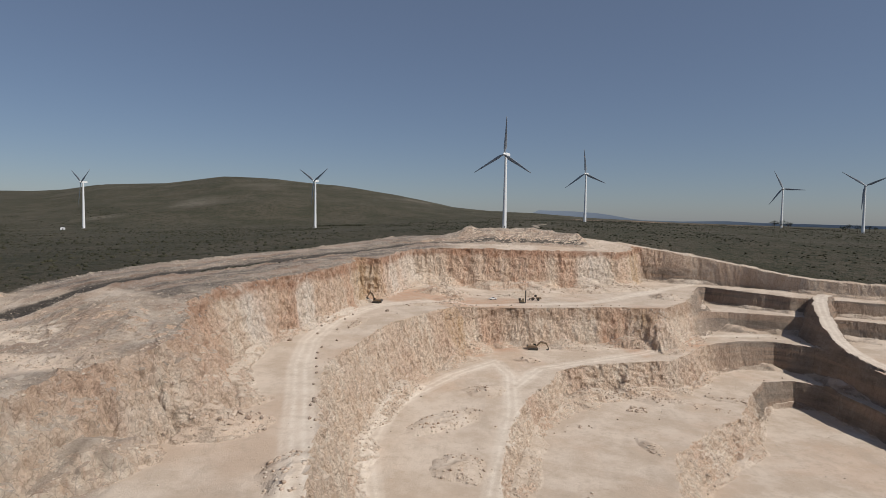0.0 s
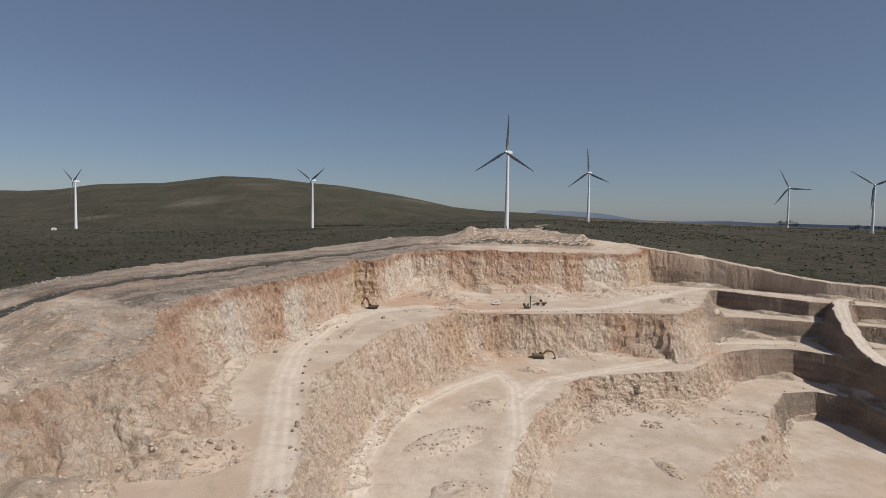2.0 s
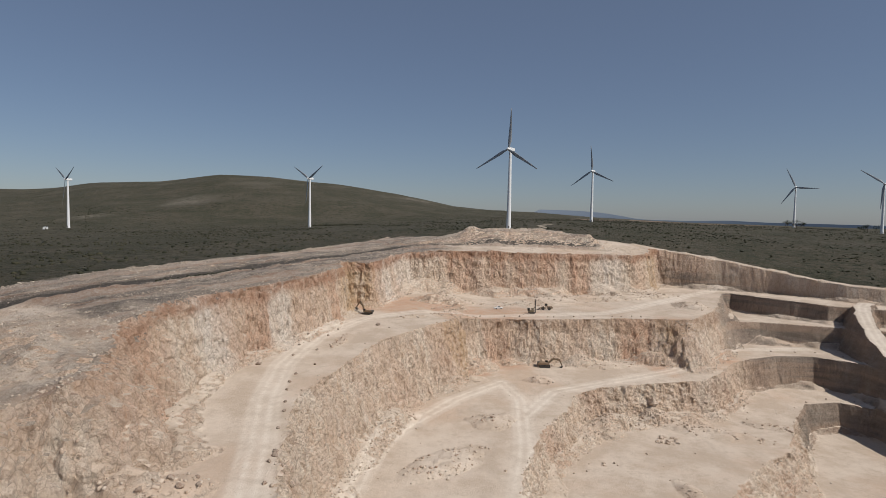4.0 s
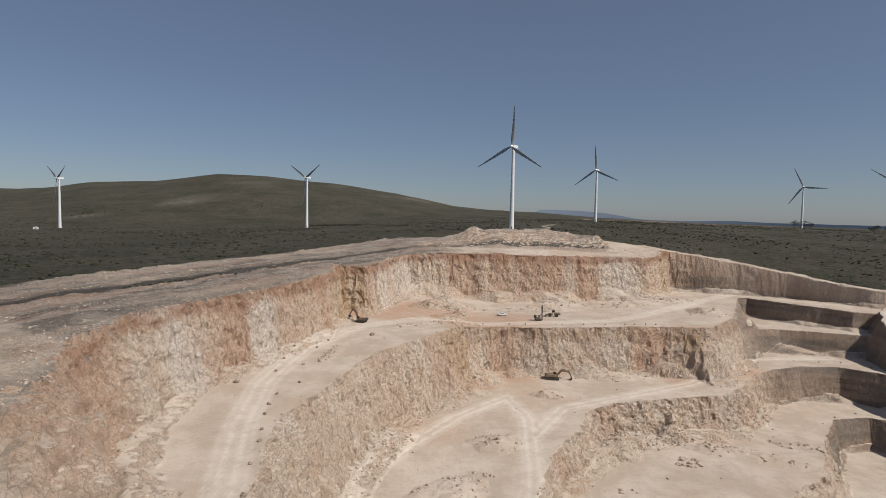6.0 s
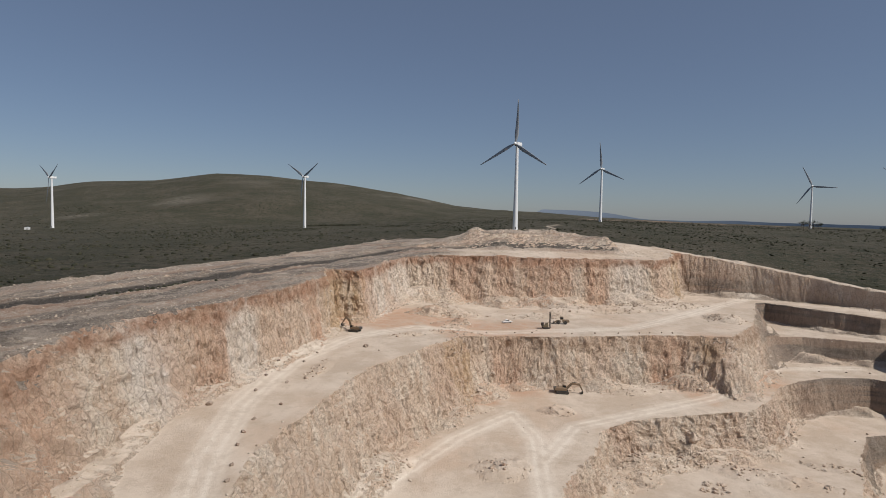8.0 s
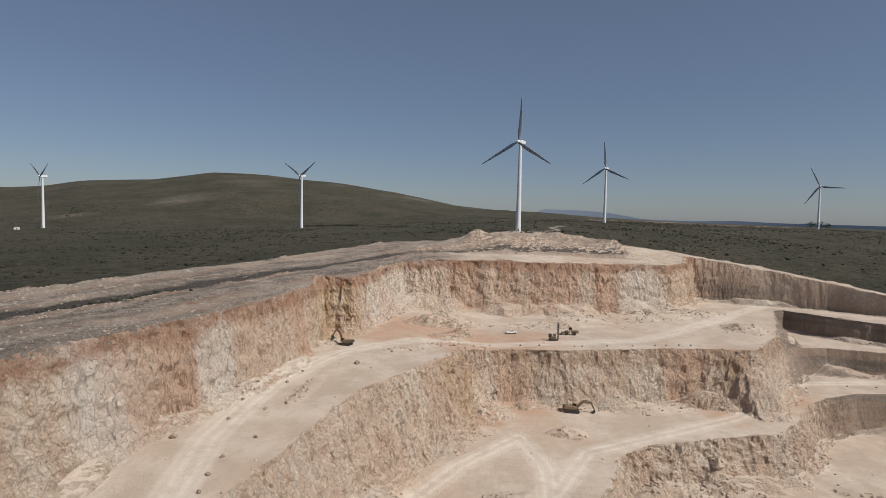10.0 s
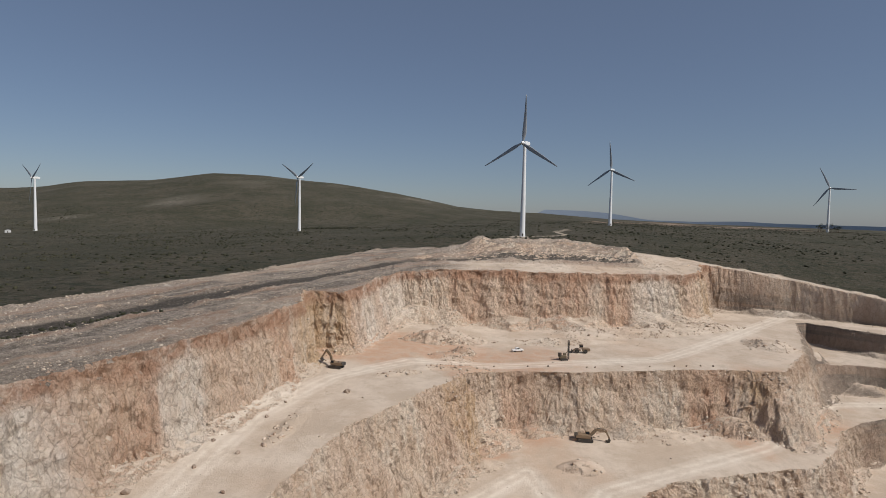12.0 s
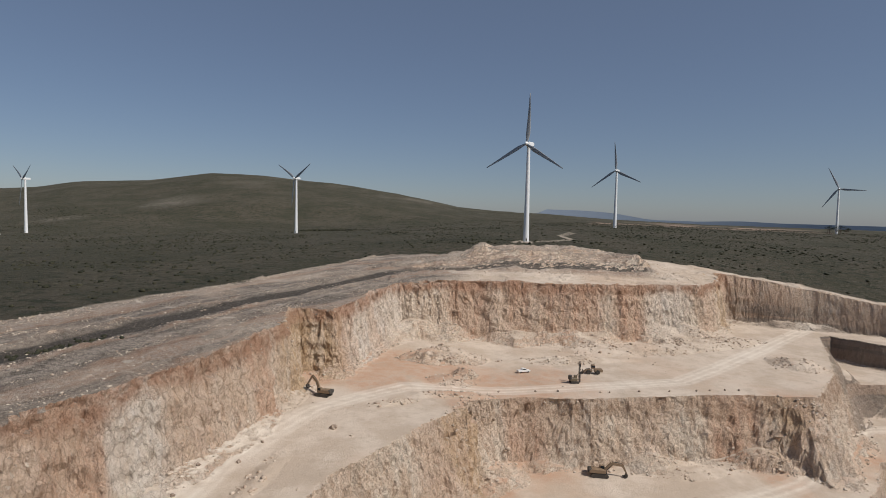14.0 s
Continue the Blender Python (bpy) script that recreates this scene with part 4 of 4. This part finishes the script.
def excavator(m, elbow, wrist, label, paint):
    t = thing("excavator", m, label, "excavator", "excavators")
    for y in (-1.45, 1.45):
        track_unit(t, y, 5.6, 0.65, 1.15)
    bm = bmesh.new()
    box(bm, (2.6, 2.3, 0.6), (0, 0, 0.75), bevel=0.08)
    cyl(bm, 0.9, 0.9, (0, 0, 1.0), (0, 0, 1.4), 20)
    part("undercarriage", bm, STEEL, t)
    bm = bmesh.new()
    prism(bm, [(-3.4, 1.4), (1.9, 1.35), (1.9, 2.2), (0.2, 2.45), (-2.6, 2.6), (-3.4, 2.3)], 3.0)
    bmesh.ops.bevel(bm, geom=list(bm.edges), offset=0.1, segments=2, affect="EDGES")
    body = part("upper_body", bm, paint, t)
    bm = bmesh.new()
    box(bm, (1.3, 2.9, 1.3), (-3.0, 0, 1.95), bevel=0.2)
    part("counterweight", bm, STEEL, t, "heavy rounded counterweight")
    bm = bmesh.new()
    cyl(bm, 0.09, 0.09, (-1.6, 0.9, 2.5), (-1.6, 0.9, 3.2), 8)
    part("exhaust", bm, STEEL, body)
    bm = bmesh.new()
    prism(bm, [(0.1, 1.5), (1.9, 1.5), (2.0, 2.2), (1.6, 3.35), (0.2, 3.4)], 1.05, pose(0, 0.95, 0))
    bmesh.ops.bevel(bm, geom=list(bm.edges), offset=0.08, segments=1, affect="EDGES")
    cab = part("cab", bm, paint, t)
    for y, w in ((0.40, 0.04), (1.50, 0.04)):
        bm = bmesh.new()
        prism(bm, [(0.4, 2.3), (1.75, 2.3), (1.45, 3.2), (0.4, 3.25)], w, pose(0, y, 0))
        part("window", bm, GLASS, cab, "dark cab window")
    shoulder = (1.5, 1.9)
    knee = ((shoulder[0] + elbow[0]) / 2 - 0.4, max(shoulder[1], elbow[1]) + 0.5 if elbow[1] < 5 else (shoulder[1] + elbow[1]) / 2 + 0.7)
    bm = bmesh.new()
    link(bm, shoulder, knee, 0.6, 0.35, 0.5)
    link(bm, knee, elbow, 0.55, 0.5, 0.3)
    boom = part("boom", bm, paint, t, "bent steel boom")
    bm = bmesh.new()
    link(bm, (elbow[0] - 0.2, elbow[1] + 0.5), wrist, 0.45, 0.4, 0.22)
    part("stick", bm, paint, t)
    bm = bmesh.new()
    cyl(bm, 0.13, 0.09, (1.9, 0.42, 1.7), (knee[0] + 0.2, 0.42, knee[1] - 0.2), 8)
    cyl(bm, 0.13, 0.09, (1.9, -0.42, 1.7), (knee[0] + 0.2, -0.42, knee[1] - 0.2), 8)
    cyl(bm, 0.12, 0.09, (knee[0], 0, knee[1] + 0.6), (elbow[0] - 0.2, 0, elbow[1] + 0.7), 8)
    part("hydraulic_cylinders", bm, STEEL, boom)
    bm = bmesh.new()
    wx, wz = wrist
    prism(bm, [(wx + 0.1, wz + 0.2), (wx + 0.35, wz - 0.4), (wx + 0.1, wz - 1.1), (wx - 0.7, wz - 1.35), (wx - 1.3, wz - 0.9), (wx - 0.5, wz - 0.8), (wx - 0.3, wz - 0.2)], 1.5)
    part("bucket", bm, STEEL, t, "worn digging bucket")
    return t


excavator(pose(52, 332.5, height(52, 332.5) + 0.02, 0, 0, -6), (7.2, 3.9), (8.6, 1.35), "brown tracked excavator with its arm stretched over the bench", BROWN)
excavator(pose(-36.5, 327, height(-36.5, 327) + 0.02, 0, 0, 160) @ Matrix.Scale(0.86, 4), (4.6, 6.6), (6.8, 3.6), "dark tracked excavator digging at the foot of the face", BROWN)


def drill_rig(m):
    t = thing("drill_rig", m, "dark drilling rig with a tall mast near the bench edge", "drill rig")
    for y in (-0.95, 0.95):
        track_unit(t, y, 3.2, 0.45, 0.8)
    bm = bmesh.new()
    box(bm, (2.8, 1.7, 1.1), (-0.4, 0, 1.35), bevel=0.1)
    part("engine_housing", bm, OCHRE, t)
    bm = bmesh.new()
    box(bm, (1.1, 1.0, 1.5), (0.7, 0.7, 2.0), bevel=0.1)
    cab = part("cab", bm, OCHRE, t)
    bm = bmesh.new()
    box(bm, (1.14, 0.8, 0.7), (0.7, 0.7, 2.3), bevel=0.03)
    part("window", bm, GLASS, cab)
    bm = bmesh.new()
    for y in (-0.3, 0.3):
        for x in (1.75, 2.25):
            box(bm, (0.1, 0.1, 7.6), (x, y, 4.2))
    for k in range(14):
        box(bm, (0.6, 0.08, 0.08), (2.0, 0.3 if k % 2 else -0.3, 0.7 + k * 0.53), (0, 35 if k % 2 else -35, 0))
        box(bm, (0.08, 0.68, 0.08), (1.75, 0, 0.7 + k * 0.53))
    part("mast", bm, STEEL, t, "tall lattice drilling mast")
    bm = bmesh.new()
    cyl(bm, 0.12, 0.12, (2.0, 0, 0.05), (2.0, 0, 6.8), 8)
    box(bm, (0.5, 0.5, 0.9), (2.0, 0, 6.6), bevel=0.05)
    part("drill_rod", bm, STEEL, t)
    bm = bmesh.new()
    cyl(bm, 0.16, 0.16, (-0.6, -0.4, 1.8), (1.8, -0.1, 3.6), 8)
    part("boom", bm, OCHRE, t)
    bm = bmesh.new()
    cyl(bm, 0.75, 0.75, (-1.7, -0.2, 1.6), (-1.7, -0.2, 3.0), 14)
    part("dust_collector", bm, STEEL, t)
    return t


drill_rig(pose(49, 360, height(49, 360) + 0.02, 0, 0, 10))


def wheel(t, x, y, r, w):
    bm = bmesh.new()
    cyl(bm, r, r, (x, y - w / 2, r), (x, y + w / 2, r), 22)
    bmesh.ops.bevel(bm, geom=[e for e in bm.edges if len(e.link_faces) == 2 and e.calc_face_angle(0) > 1], offset=r * 0.12, segments=2, affect="EDGES")
    wh = part("wheel", bm, RUBBER, t, "dusty black tyre")
    bm = bmesh.new()
    cyl(bm, r * 0.5, r * 0.45, (x, y - w * 0.53, r), (x, y + w * 0.53, r), 16)
    part("rim", bm, STEEL, wh)


def wheel_loader(m):
    t = thing("wheel_loader", m, "dark wheel loader parked beside the drilling rig", "loader")
    for x in (-1.9, 1.6):
        for y in (-1.15, 1.15):
            wheel(t, x, y, 0.85, 0.7)
    bm = bmesh.new()
    prism(bm, [(-3.9, 0.9), (-0.6, 0.8), (-0.6, 2.2), (-3.6, 2.15), (-3.95, 1.7)], 2.0)
    bmesh.ops.bevel(bm, geom=list(bm.edges), offset=0.1, segments=1, affect="EDGES")
    part("engine_cover", bm, BROWN, t)
    bm = bmesh.new()
    box(bm, (2.4, 1.3, 0.8), (1.2, 0, 1.2), bevel=0.1)
    part("front_frame", bm, BROWN, t)
    bm = bmesh.new()
    box(bm, (1.5, 1.5, 1.7), (-0.2, 0, 2.85), bevel=0.12, taper=0.9)
    cab = part("cab", bm, BROWN, t)
    bm = bmesh.new()
    box(bm, (1.45, 1.53, 0.8), (-0.2, 0, 2.95), bevel=0.03)
    part("window", bm, GLASS, cab)
    for y in (-0.6, 0.6):
        bm = bmesh.new()
        prism(bm, [(0.9, 2.0), (2.6, 1.5), (3.7, 0.6), (3.5, 0.4), (2.4, 1.15), (0.9, 1.6)], 0.25, pose(0, y, 0))
        part("lift_arm", bm, BROWN, t)
    bm = bmesh.new()
    prism(bm, [(3.5, 1.35), (3.6, 0.4), (3.9, 0.08), (5.1, 0.05), (5.1, 0.12), (4.0, 0.25), (3.8, 0.6), (3.75, 1.3)], 2.9)
    part("bucket", bm, STEEL, t, "wide steel bucket on the ground")
    return t


wheel_loader(pose(59, 374, height(59, 374) + 0.02, 0, 0, 176))


def pickup(m):
    t = thing("pickup_truck", m, "white pickup truck parked before the rubble", "car")
    for x in (-1.55, 1.6):
        for y in (-0.75, 0.75):
            wheel(t, x, y, 0.38, 0.25)
    bm = bmesh.new()
    prism(bm, [(-2.6, 0.45), (2.55, 0.45), (2.6, 0.95), (1.3, 1.1), (-2.6, 1.1)], 1.75)
    bmesh.ops.bevel(bm, geom=list(bm.edges), offset=0.07, segments=2, affect="EDGES")
    part("body", bm, CARWHITE, t)
    bm = bmesh.new()
    prism(bm, [(-0.9, 1.05), (1.2, 1.05), (0.5, 1.75), (-0.75, 1.78)], 1.6)
    bmesh.ops.bevel(bm, geom=list(bm.edges), offset=0.06, segments=1, affect="EDGES")
    cab = part("cabin", bm, CARWHITE, t)
    bm = bmesh.new()
    prism(bm, [(-0.75, 1.18), (0.95, 1.18), (0.45, 1.65), (-0.65, 1.67)], 1.64)
    part("side_window", bm, GLASS, cab)
    for y in (-0.6, 0.6):
        bm = bmesh.new()
        box(bm, (0.08, 0.3, 0.18), (2.58, y, 0.8))
        part("headlight", bm, GLASS, t)
    return t


pickup(pose(32, 373, height(32, 373) + 0.01, 0, 0, 20))


def site_hut():
    x, y = -588, 912
    t = thing("site_hut", pose(x, y, height(x, y), 0, 0, 15), "small white hut standing on the scrub plain", "hut")
    bm = bmesh.new()
    box(bm, (6, 4, 3.2), (0, 0, 1.4), bevel=0.05)
    part("wall", bm, CARWHITE, t)
    bm = bmesh.new()
    prism(bm, [(-3.2, 3.0), (3.2, 3.0), (0, 3.9)], 4.4)
    part("roof", bm, CARWHITE, t)
    bm = bmesh.new()
    box(bm, (0.9, 0.1, 2.0), (0.5, -2.03, 1.0))
    part("door", bm, STEEL, t)


site_hut()
